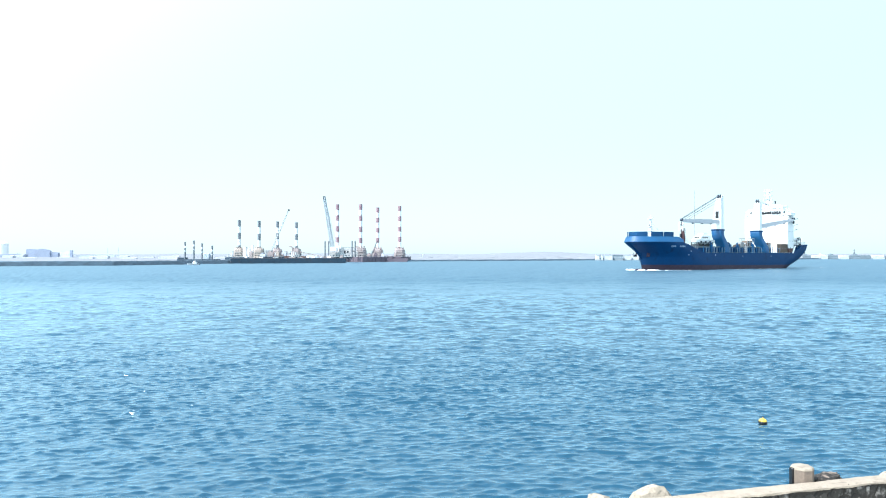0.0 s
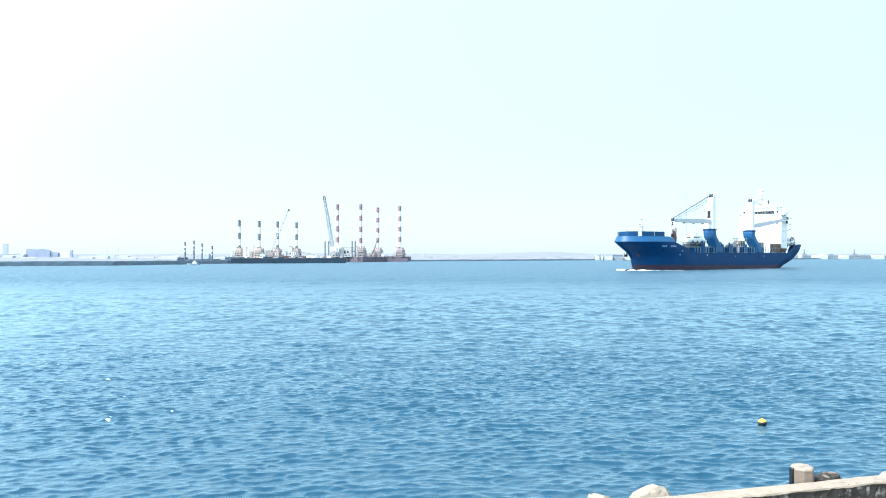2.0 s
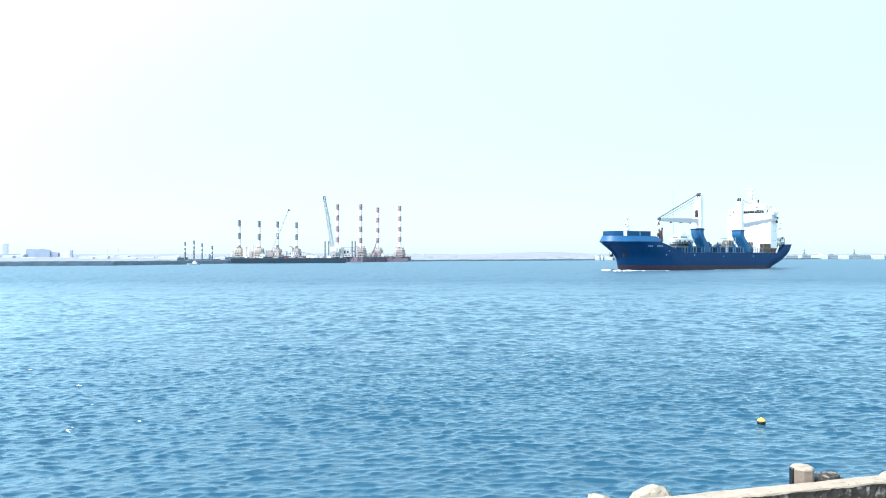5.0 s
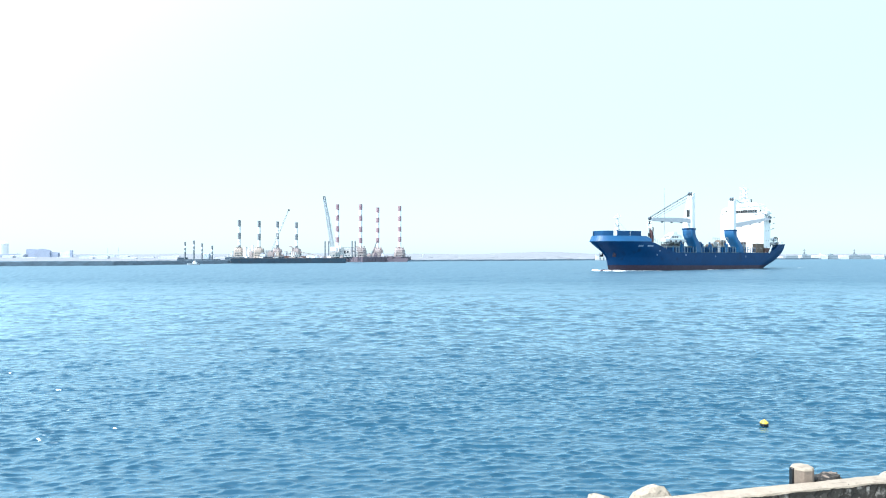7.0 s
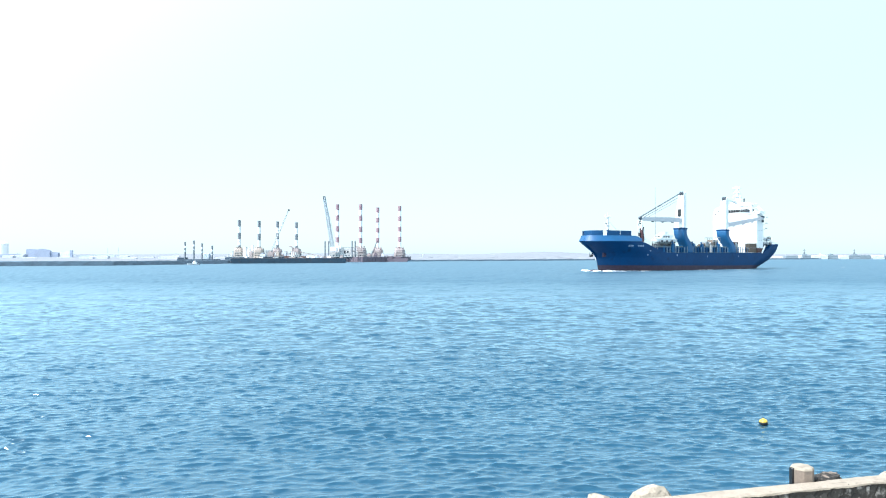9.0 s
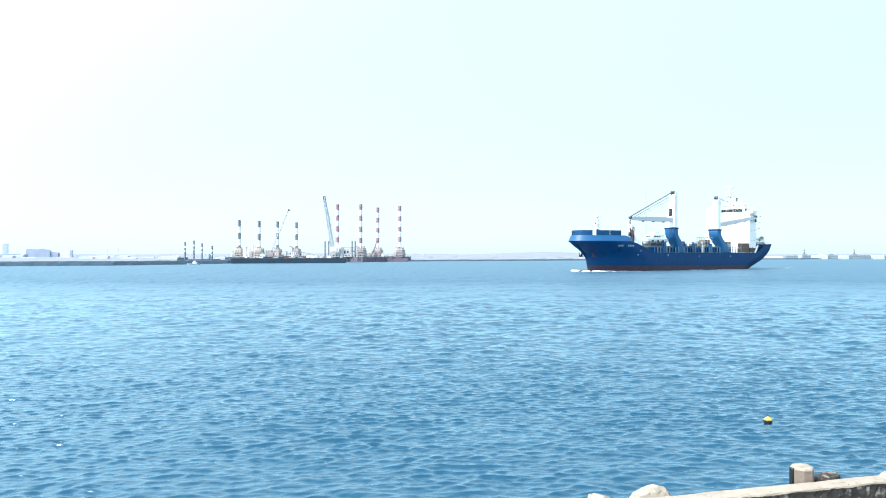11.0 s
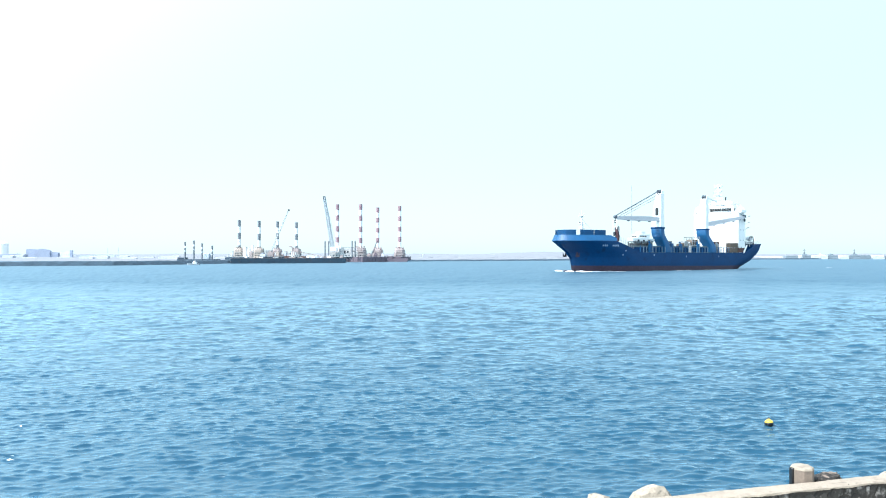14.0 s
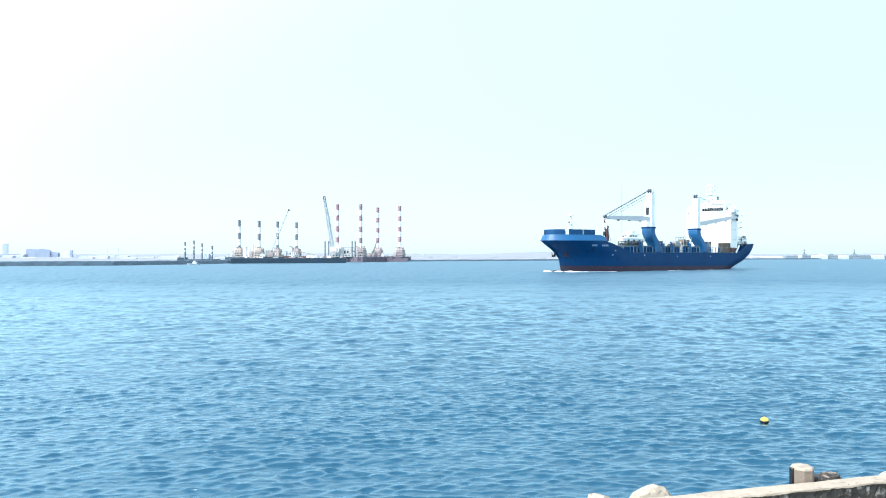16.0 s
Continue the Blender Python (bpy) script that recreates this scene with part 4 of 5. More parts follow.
def build_land():
    """The low desert shore: one sheet from the waterline to the horizon."""
    shore = [(-2600, 700), (-1100, 800), (-560, 900), (-300, 905), (-120, 900), (-43, 868), (215, 1044), (853, 1402), (1500, 1800), (3000, 2300)]
    cols = []
    for (x0, y0), (x1, y1) in zip(shore, shore[1:]):
        n = 24
        cols += [(lerp(x0, x1, i / n), lerp(y0, y1, i / n)) for i in range(n)]
    cols.append(shore[-1])
    bm = bmesh.new()
    grid = []
    for x, y in cols:
        reach = 4700 / math.hypot(x, y)
        col = []
        for j in range(28):
            k = reach ** (j / 27)
            px, py = x * k, y * k
            d = math.hypot(px, py)
            z = -1.0 if j == 0 else 1.9 + 9.0 * max(0.0, min(1.0, (d - 1100) / 3200))
            a = x / y
            z += 13.0 * math.exp(-((a - 0.135) / 0.055) ** 2) * max(0.0, min(1.0, (d - 1900) / 1400))
            z += 5.0 * math.exp(-((a + 0.12) / 0.10) ** 2) * max(0.0, min(1.0, (d - 2200) / 1500))
            if j:
                z += 0.0016 * d * (noise.noise(Vector((px * 0.004, py * 0.003, 2.0))) + 0.4 * noise.noise(Vector((px * 0.02, py * 0.012, 5.0))))
            col.append(bm.verts.new((px, py, max(z, 1.2) if j else z)))
        grid.append(col)
    for a, b in zip(grid, grid[1:]):
        for j in range(27):
            bm.faces.new((a[j], b[j], b[j + 1], a[j + 1]))
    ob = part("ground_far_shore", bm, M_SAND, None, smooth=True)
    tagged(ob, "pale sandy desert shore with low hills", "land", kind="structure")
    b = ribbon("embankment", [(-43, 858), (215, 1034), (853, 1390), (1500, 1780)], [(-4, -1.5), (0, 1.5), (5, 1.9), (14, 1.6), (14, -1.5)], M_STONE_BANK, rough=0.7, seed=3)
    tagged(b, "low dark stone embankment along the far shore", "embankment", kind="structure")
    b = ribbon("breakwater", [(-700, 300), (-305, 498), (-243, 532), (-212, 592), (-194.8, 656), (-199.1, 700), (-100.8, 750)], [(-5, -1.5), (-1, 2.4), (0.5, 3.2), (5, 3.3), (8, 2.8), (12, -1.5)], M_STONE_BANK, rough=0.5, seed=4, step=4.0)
    tagged(b, "long dark stone breakwater in front of the yard", "breakwater", kind="structure")
    # sand heaps and pale spoil behind the embankment
    rng = random.Random(12)
    for i in range(16):
        a = lerp(-0.05, 0.2, i / 15) + rng.uniform(-0.006, 0.006)
        d = 1120 + rng.uniform(0, 260)
        h, w = rng.uniform(1.5, 4.0), rng.uniform(9, 26)
        bm = bmesh.new()
        add_loft(bm, [[(w * k * math.cos(t) * rng.uniform(0.85, 1.1), w * 0.6 * k * math.sin(t) * rng.uniform(0.85, 1.1), z * h) for t in [6.283 * q / 11 for q in range(11)]] for k, z in ((1, -0.5), (0.8, 0.35), (0.5, 0.75), (0.15, 1.0))])
        tagged(part("sand_heap", bm, M_SAND, None, at=pose(a * d, d, 1.9), smooth=True), "pale heap of sand on the far shore", "sand heap", group="sand heaps on the far shore")


build_land()


def lattice(name, a, b, w0, w1, panels, r, mat, parent, label=""):
    """A four-chord lattice boom from a to b."""
    a, b = Vector(a), Vector(b)
    along = (b - a).normalized()
    side = along.cross(Vector((0.3, 1, 0.1))).normalized()
    up = side.cross(along)
    bm = bmesh.new()
    rings = []
    for i in range(panels + 1):
        s = i / panels
        w = lerp(w0, w1, s)
        c = a + (b - a) * s
        rings.append([c + side * w * p + up * w * q for p, q in ((-1, -1), (1, -1), (1, 1), (-1, 1))])
    for p, q in zip(rings, rings[1:]):
        for i in range(4):
            add_tube(bm, p[i], q[i], r, r, 5)
            add_tube(bm, p[i], q[(i + 1) % 4], r * 0.6, r * 0.6, 4)
            add_tube(bm, q[i], q[(i + 1) % 4], r * 0.6, r * 0.6, 4)
    return part(name, bm, mat, parent, label)


def build_leg(rig, x, y, top, r, bands, mat, foot, house):
    leg = part("leg", tube((x, y, -6), (x, y, top), r, r, 16), M_LEG_WHITE, rig, "striped tubular jack-up leg")
    n = 0
    z = top
    while z > foot + 1:
        lo = max(z - bands, foot)
        bm = add_tube(bmesh.new(), (x, y, lo), (x, y, z + (0.05 if n == 0 else 0)), r + 0.14, r + 0.14, 16)
        part("painted_band", bm, mat, leg)
        z -= 2 * bands
        n += 1
    # jacking house round the foot of the leg
    (w0, w1, zb, zt, mt) = house
    bm = bmesh.new()
    eight = ((-1, -0.6), (-0.6, -1), (0.6, -1), (1, -0.6), (1, 0.6), (0.6, 1), (-0.6, 1), (-1, 0.6))
    add_loft(bm, [[(x + w * cx, y + w * cy, z) for cx, cy in eight] for w, z in ((w0, zb), (w0, lerp(zb, zt, 0.4)), (w0 * 0.95, lerp(zb, zt, 0.42)), (w0 * 0.95, lerp(zb, zt, 0.7)), (w0 * 0.86, lerp(zb, zt, 0.74)), (w0 * 0.84, lerp(zb, zt, 0.84)), (w1, lerp(zb, zt, 0.86)))])
    jack = part("jacking_house", bm, mt, rig)
    for cx, cy in ((-0.8, -0.5), (-0.3, -0.9), (0.3, -0.9), (0.8, -0.5), (0.0, 0.9)):
        px, py = x + cx * w1, y + cy * w1
        part("jack_motor", add_tube(bmesh.new(), (px, py, lerp(zb, zt, 0.8)), (px, py, zt), w1 * 0.2, w1 * 0.17, 10), mt, jack)
    for side in (-1, 1):
        xx = x + side * (w0 + 0.5)
        bm = bmesh.new()
        for q in (0.0, 0.25, 0.5):
            add_box(bm, xx - 0.5, xx + 0.5, y - w0 * 0.6, y + w0 * 0.6, lerp(zb, zt, q), lerp(zb, zt, q) + 0.2)
        for q in (-0.45, 0.45):
            add_tube(bm, (xx + q, y - w0 * 0.6, zb), (xx + q, y - w0 * 0.6, lerp(zb, zt, 0.62)), 0.12, 0.12, 6)
        part("ladder_tower", bm, M_STEEL_DARK, jack)
    for k in (0.2, 0.45):
        part("walkway", add_box(bmesh.new(), x - w0 - 0.4, x + w0 + 0.4, y - w0 - 0.5, y - w0 + 0.1, lerp(zb, zt, k), lerp(zb, zt, k) + 0.25), M_GREY, jack)
    for dx in (-0.5, 0.1, 0.55):
        part("opening", box(x + dx * w0 - 0.4, x + dx * w0 + 0.4, y - w0 - 0.06, y - w0 + 0.1, lerp(zb, zt, 0.08), lerp(zb, zt, 0.19)), M_DARK, jack)


def rig_deck(rig, a, u, v, margin, z0, z1, mat, name="barge_hull"):
    a, u, v = Vector((*a, 0)), Vector((*u, 0)), Vector((*v, 0))
    un, vn = u.normalized() * margin, v.normalized() * margin
    corners = [a - un - vn, a + u + un - vn, a + u + v + un + vn, a + v - un + vn]
    bm = bmesh.new()
    add_loft(bm, [[(c.x, c.y, z) for c in corners] for z in (z0, z1)])
    hull = part(name, bm, mat, rig)
    cs = [(c.x, c.y, z1) for c in corners]
    rail("deck_rail", cs + cs[:1], 1.2, hull, spacing=5.0, r=0.09, mat=M_GREY)
    bm = bmesh.new()
    for p, q in zip(corners, corners[1:] + corners[:1]):
        n = max(2, int((q - p).length / 6))
        out = Vector(((q - p).y, -(q - p).x, 0)).normalized()
        for i in range(n + 1):
            c = p.lerp(q, i / n) + out * 0.2
            add_tube(bm, (c.x, c.y, 0.1), (c.x, c.y, z1 - 0.3), 0.3, 0.3, 8)
    part("fender_row", bm, mat, hull)
    return hull


def build_rigs():
    # the nearer rig: slate and white legs
    rig = thing("jack_up_barge", "jack-up barge with four slate and white striped legs by the breakwater", "jack-up barge")
    a, u, v = (-197.2, 700.0), (21.7, -9.8), (24.6, 54.1)
    rig_deck(rig, a, u, v, 9.0, -1.0, 5.6, M_BARGE)
    for k, (s, t) in enumerate(((0, 0), (1, 0), (0, 1), (1, 1))):
        x, y = a[0] + s * u[0] + t * v[0], a[1] + s * u[1] + t * v[1]
        build_leg(rig, x, y, (41.4, 40.2, 42.6, 41.4)[k], 1.35, 6.1, M_LEG_SLATE, 13.0, (4.7, 3.5, 5.6, 15.4, (M_OCHRE, M_OCHRE, M_CREAM, M_CREAM)[k]))
    rng = random.Random(21)
    for i in range(22):
        s, t = rng.uniform(-0.25, 1.25), rng.uniform(-0.1, 1.1)
        x, y = a[0] + s * u[0] + t * v[0], a[1] + s * u[1] + t * v[1]
        w, d, h = rng.uniform(1.2, 3.6), rng.uniform(1.2, 3), rng.uniform(1.5, 5.0)
        bm = add_box(bmesh.new(), x - w, x + w, y - d, y + d, 5.6, 5.6 + h, 0.1)
        add_box(bm, x - w * 0.6, x + w * 0.2, y - d * 0.6, y + d * 0.3, 5.6 + h, 5.6 + h * 1.3, 0.1)
        part("deck_unit", bm, rng.choice((M_OCHRE, M_CREAM, M_PALE, M_GREY, M_LEG_WHITE)), rig)
    for tx, w, h in ((-189.8, 4.2, 9.5), (-186.0, 3.0, 8.5), (-182.7, 2.6, 11.0)):
        tank = part("deck_tank", add_tube(bmesh.new(), (tx, 694, 5.6), (tx, 694, 5.6 + h), w * 0.5, w * 0.5, 16), M_LEG_WHITE, rig, "white upright tank")
        part("tank_frame", add_tube(bmesh.new(), (tx, 694, 5.6 + h), (tx, 694, 6.2 + h), w * 0.53, w * 0.4, 16), M_GREY, tank)
    cab = part("deck_crane_cab", add_box(bmesh.new(), -174.2, -168.2, 709, 715, 5.6, 12.5, 0.3), M_GREY, rig)
    lattice("crane_boom", (-169.6, 712, 10.5), (-151.9, 712, 52.3), 0.5, 0.35, 16, 0.1, M_STEEL_PALE, rig, "pale lattice crane boom")
    part("boom_head", add_box(bmesh.new(), -152.7, -151.0, 711.3, 712.7, 50.9, 52.8, 0.2), M_DARK, rig)
    lattice("lowered_boom", (-136.4, 690, 10.7), (-111.6, 690, 5.3), 0.5, 0.35, 14, 0.1, M_CREAM, rig)
    bm = add_tube(bmesh.new(), (-140.7, 690, 5.6), (-143.9, 690, 15.6), 0.5, 0.4, 8)
    add_tube(bm, (-143.9, 690, 15.6), (-147.2, 690, 16.1), 0.6, 0.4, 8)
    add_tube(bm, (-142.9, 690, 5.6), (-144.2, 690, 15.0), 0.4, 0.35, 8)
    part("derrick_frame", bm, M_CREAM, rig)

    # long dark pontoon before it
    pontoon = thing("pontoon", "long dark steel pontoon moored along the breakwater", "pontoon")
    bm = bmesh.new()
    ends = [(-190.6, 649), (-92.7, 690)]
    d = Vector((ends[1][0] - ends[0][0], ends[1][1] - ends[0][1], 0))
    nn = Vector((-d.y, d.x, 0)).normalized() * 14
    p0, p1 = Vector((*ends[0], 0)), Vector((*ends[1], 0))
    ring = [p0, p1, p1 + nn, p0 + nn]
    add_loft(bm, [[(c.x, c.y, z) for c in ring] for z in (-1.2, 4.7)])
    side = part("side", bm, M_BARGE, pontoon)
    bm = bmesh.new()
    for i in range(18):
        c = p0.lerp(p1, (i + 0.5) / 18) - nn.normalized() * 0.05
        add_tube(bm, (c.x, c.y, 0.2), (c.x, c.y, 4.4), 0.22, 0.22, 8)
    part("fender_row", bm, M_BARGE, pontoon)
    part("deck_edge", add_loft(bmesh.new(), [[(c.x, c.y, z) for c in (p0 - nn * 0.01, p1 - nn * 0.01, p1 + nn * 0.05, p0 + nn * 0.05)] for z in (4.72, 5.0)]), M_CREAM, pontoon)
    for i in range(26):
        f = rng.random()
        c = p0.lerp(p1, f) + nn * rng.uniform(0.2, 0.9)
        w, h = rng.uniform(0.8, 2.6), rng.uniform(0.8, 2.6)
        part("deck_load", add_box(bmesh.new(), c.x - w, c.x + w, c.y - 1, c.y + 1, 4.7, 4.7 + h, 0.1), rng.choice((M_CREAM, M_OCHRE, M_PALE, M_LEG_WHITE, M_GREY, M_RUST)), pontoon)

    # the farther rig: red and white legs
    rig = thing("jack_up_barge", "jack-up barge with four tall red and white striped legs", "jack-up barge")
    a, u, v = (-118.0, 808.0), (27.6, -15.3), (38.7, 70.0)
    rig_deck(rig, a, u, v, 9.5, -1.0, 5.4, M_BARGE_RED)
    for k, (s, t) in enumerate(((0, 0), (1, 0), (0, 1), (1, 1))):
        x, y = a[0] + s * u[0] + t * v[0], a[1] + s * u[1] + t * v[1]
        build_leg(rig, x, y, (64.2, 63.2, 65.2, 66.0)[k], 1.9, 6.1, M_LEG_RED, 14.5, (6.3, 4.9, 5.4, 17.4, (M_LEG_WHITE, M_CREAM, M_CREAM, M_CREAM)[k]))
    # white deckhouse with its dark openings and stacks
    house = part("deckhouse", add_box(bmesh.new(), -124.1, -92.6, 786, 798, 5.4, 11.5, 0.2), M_DECKHOUSE, rig, "off-white deckhouse with dark openings")
    part("upper_house", add_box(bmesh.new(), -113.6, -93.8, 787, 797, 11.5, 15.0, 0.2), M_DECKHOUSE, rig)
    for x0 in (-106.8, -103.7, -100.0, -96.9):
        part("opening", box(x0 - 0.9, x0 + 0.9, 785.9, 786.3, 9.0 + rng.random() * 3, 12.2), M_DARK, house)
    for k in range(9):
        x0 = -122.4 + k * 3.4
        part("opening", box(x0 - 0.75, x0 + 0.75, 785.9, 786.3, 6.3, 7.9), M_STEEL_DARK, house)
    rail("deck_rail", [(-124.0, 786.1, 11.5), (-114.0, 786.1, 11.5)], 1.2, house, spacing=2.0, r=0.08, mat=M_GREY)
    rail("deck_rail", [(-113.5, 787.1, 15.0), (-93.9, 787.1, 15.0)], 1.2, house, spacing=2.0, r=0.08, mat=M_GREY)
    for x0, top in ((-126.9, 22.5), (-123.0, 22.5), (-97.8, 23.0), (-94.5, 23.0)):
        part("stack", tube((x0, 778, 5.4), (x0, 778, top), 0.75, 0.7, 10), M_STEEL_DARK, rig)
    lattice("crane_boom", (-118.8, 780, 14.1), (-128.3, 780, 70.2), 1.5, 0.9, 24, 0.3, M_BOOM, rig, "tall pale lattice crane boom")
    part("boom_head", add_box(bmesh.new(), -129.5, -126.8, 779, 781, 68.1, 71.1, 0.3), M_DARK, rig)
    part("crane_cab", add_box(bmesh.new(), -120.7, -114.0, 776, 784, 11.5, 16.0, 0.4), M_LEG_WHITE, rig)
    for q in (0.0, 1.2):
        part("pendant_wire", tube((-114.6 + q, 780, 16.0), (-128.0, 780, 69.6), 0.12, 0.12, 5), M_STEEL_PALE, rig)
    lattice("lowered_boom", (-79.4, 800, 6.0), (-72.5, 800, 23.1), 0.6, 0.4, 10, 0.12, M_STEEL_DARK, rig)
    for i in range(18):
        s, t = rng.uniform(-0.2, 1.2), rng.uniform(-0.1, 1.1)
        x, y = a[0] + s * u[0] + t * v[0], a[1] + s * u[1] + t * v[1]
        w, h = rng.uniform(1.2, 3.6), rng.uniform(1.2, 4.0)
        bm = add_box(bmesh.new(), x - w, x + w, y - 1.6, y + 1.6, 5.4, 5.4 + h, 0.1)
        add_box(bm, x - w * 0.5, x + w * 0.3, y - 1.2, y + 1.2, 5.4 + h, 5.4 + h * 1.4, 0.1)
        part("deck_unit", bm, rng.choice((M_CREAM, M_BARGE_RED, M_GREY, M_PALE)), rig)
    # red-brown work barge lying before the rig
    barge = thing("work_barge", "low red-brown work barge lying before the jack-up rig", "barge")
    bm = bmesh.new()
    add_loft(bm, [[(-83.9 + q, 820, z), (-40.0 - q, 820, z), (-40.0 - q, 838, z), (-83.9 + q, 838, z)] for z, q in ((-1, 2.0), (1.2, 0.3), (3.6, 0.0))])
    part("hull", bm, M_BARGE_RED, barge)
    for x0 in (-77.4, -69.0, -60.7, -51.0):
        part("deck_box", add_box(bmesh.new(), x0 - 3, x0 + 3, 824, 830, 3.6, 5.2 + rng.random(), 0.1), M_BARGE_RED, barge)

    # small rig of four thin legs, far behind the breakwater
    rig = thing("small_jack_up", "small jack-up platform with four thin dark legs", "jack-up barge")
    part("platform", add_box(bmesh.new(), -276.7, -238.7, 752, 776, -1.0, 3.3, 0.2), M_BARGE, rig)
    for x0, top, y in ((-271.8, 21.4, 762), (-260.5, 22.8, 756), (-256.6, 20.1, 770), (-244.5, 17.6, 766)):
        leg = part("leg", tube((x0, y, -4), (x0, y, top), 0.95, 0.95, 12), M_LEG_SLATE, rig)
        part("white_band", tube((x0, y, top - 6.2), (x0, y, top - 4.2), 1.05, 1.05, 12), M_LEG_WHITE, leg)
        part("white_band", tube((x0, y, top - 10.4), (x0, y, top - 8.6), 1.05, 1.05, 12), M_STEEL_PALE, leg)
    part("deck_unit", add_box(bmesh.new(), -253.2, -247.2, 764, 770, 3.3, 9.2, 0.3), M_BLUEGREY, rig)
    part("deck_unit", add_box(bmesh.new(), -280.8, -271.2, 764, 770, 3.3, 5.1, 0.3), M_BARGE, rig)
    # moored workboat
    build_boat("workboat", "small white workboat moored by the breakwater", -200.5, 566, 10.0, 1.0, M_VESSEL_GREY, 0.0, mast=2.5)


def build_boat(name, label, x, y, length, depth, mat, turn, house=0.35, mast=5.0, group=""):
    """A small vessel: hull, house, windows, mast."""
    boat = thing(name, label, "boat", pose(x, y, 0, 0, 0, turn), group=group)
    bm = bmesh.new()
    w = length * 0.13
    rings = []
    for i in range(8):
        s = i / 7
        k = (1 - (1 - min(1, s / 0.4)) ** 2) ** 0.6 + 0.03
        t = depth * (1.35 - 0.35 * min(1, s / 0.4))
        rings.append([(s * length, -w * k, t), (s * length, -w * k * 0.9, -0.4), (s * length, w * k * 0.9, -0.4), (s * length, w * k, t)])
    add_loft(bm, rings)
    part("hull", bm, mat, boat)
    x0 = length * (0.45 if house < 0.5 else 0.2)
    x1 = x0 + length * house
    bm = add_box(bmesh.new(), x0, x1, -w * 0.75, w * 0.75, depth * 0.9, depth + length * 0.12, 0.15)
    add_box(bm, x0 + (x1 - x0) * 0.2, x1 - (x1 - x0) * 0.25, -w * 0.6, w * 0.6, depth + length * 0.12, depth + length * 0.2, 0.15)
    cabin = part("house", bm, M_VESSEL_WHITE, boat)
    for i in range(4):
        xx = lerp(x0, x1, (i + 0.5) / 4)
        part("window", box(xx - length * 0.02, xx + length * 0.02, -w * 0.75 - 0.05, -w * 0.75 + 0.1, depth + length * 0.05, depth + length * 0.085), M_PANE, cabin)
    bm = add_tube(bmesh.new(), ((x0 + x1) / 2, 0, depth + length * 0.18), ((x0 + x1) / 2, 0, depth + length * 0.2 + mast), 0.16, 0.1, 6)
    add_box(bm, (x0 + x1) / 2 - 0.15, (x0 + x1) / 2 + 0.15, -mast * 0.2, mast * 0.2, depth + length * 0.2 + mast * 0.6, depth + length * 0.2 + mast * 0.66)
    part("mast", bm, M_GREY, boat)
    return boat


build_rigs()


def build_shed(name, label, x0, x1, y, depth, z0, eaves, ridge, mat, category="building", bays=5, arched=False):
    """A far building: walls, gabled roof, doors or windows in its front."""
    b = thing(name, label, category, pose(0, 0, 0))
    part("wall", add_box(bmesh.new(), x0, x1, y, y + depth, z0 - 2, eaves), mat, b)
    bm = bmesh.new()
    if arched:
        arc = [(lerp(x1 + 0.6, x0 - 0.6, i / 14), eaves + (ridge - eaves) * math.sin(math.pi * i / 14) ** 0.7) for i in range(15)]
        add_prism(bm, arc, y - 0.05, y + depth + 0.6)
    else:
        add_prism(bm, [(x0 - 0.6, eaves), (x1 + 0.6, eaves), (lerp(x0, x1, 0.72), ridge), (lerp(x0, x1, 0.28), ridge)], y - 0.05, y + depth + 0.6)
    part("roof", bm, mat, b)
    w = (x1 - x0) / bays
    for i in range(bays):
        part("window", box(x0 + w * (i + 0.3), x0 + w * (i + 0.7), y - 0.12, y + 0.2, lerp(z0, eaves, 0.4), lerp(z0, eaves, 0.7)), M_HALL if mat is M_HALL else M_BLUEGREY, b)
    return b


def build_ferry(x0, x1, y, top, mat, mast):
    """A broad flat-topped vessel lying broadside: hull, strake, deck cover, ports and, on some, a bridge with its mast."""
    boat = thing("moored_ferry", "%s flat-topped ferry barge moored off the far bank" % ("white" if mat is M_VESSEL_WHITE else "grey"), "ferry", pose(x0, y, 0), group="ferries off the far bank")
    w = x1 - x0
    bm = bmesh.new()
    add_prism(bm, [(min(1.5, w * 0.2), -0.6), (w - min(1.5, w * 0.2), -0.6), (w, 1.4), (w, top * 0.62), (0, top * 0.62), (0, 1.4)], 0, 9)
    hull = part("hull", bm, mat, boat)
    part("rubbing_strake", add_box(bmesh.new(), 0.1, w - 0.1, -0.2, 0.1, top * 0.3, top * 0.3 + 0.3), M_VESSEL_GREY, hull)
    part("deck_cover", add_box(bmesh.new(), w * 0.03, w * 0.97, 0.8, 8.2, top * 0.62, top, 0.3), mat, boat)
    n = max(2, int(w / 4))
    for i in range(n):
        part("port", box(w * (i + 0.35) / n, w * (i + 0.6) / n, 0.7, 0.9, top * 0.74, top * 0.86), M_PANE, boat)
    if mast:
        c = w * 0.27
        house = part("bridge", add_box(bmesh.new(), c - 3.2, c + 4.0, 2, 7, top, top + 2.2, 0.2), mat, boat)
        part("bridge_window", box(c - 2.6, c + 3.2, 1.9, 2.1, top + 1.1, top + 1.7), M_PANE, house)
        bm = add_tube(bmesh.new(), (c, 4.5, top + 2.2), (c, 4.5, mast), 0.9 if mast > 15 else 0.4, 0.5 if mast > 15 else 0.25, 8)
        if mast > 15:
            add_box(bm, c - 2.4, c + 2.4, 4.2, 4.8, lerp(top, mast, 0.72), lerp(top, mast, 0.72) + 0.5)
            add_box(bm, c - 1.2, c + 1.2, 3.6, 5.4, top + 2.2, lerp(top, mast, 0.45), 0.1)
        part("mast", bm, M_LEG_SLATE, boat)


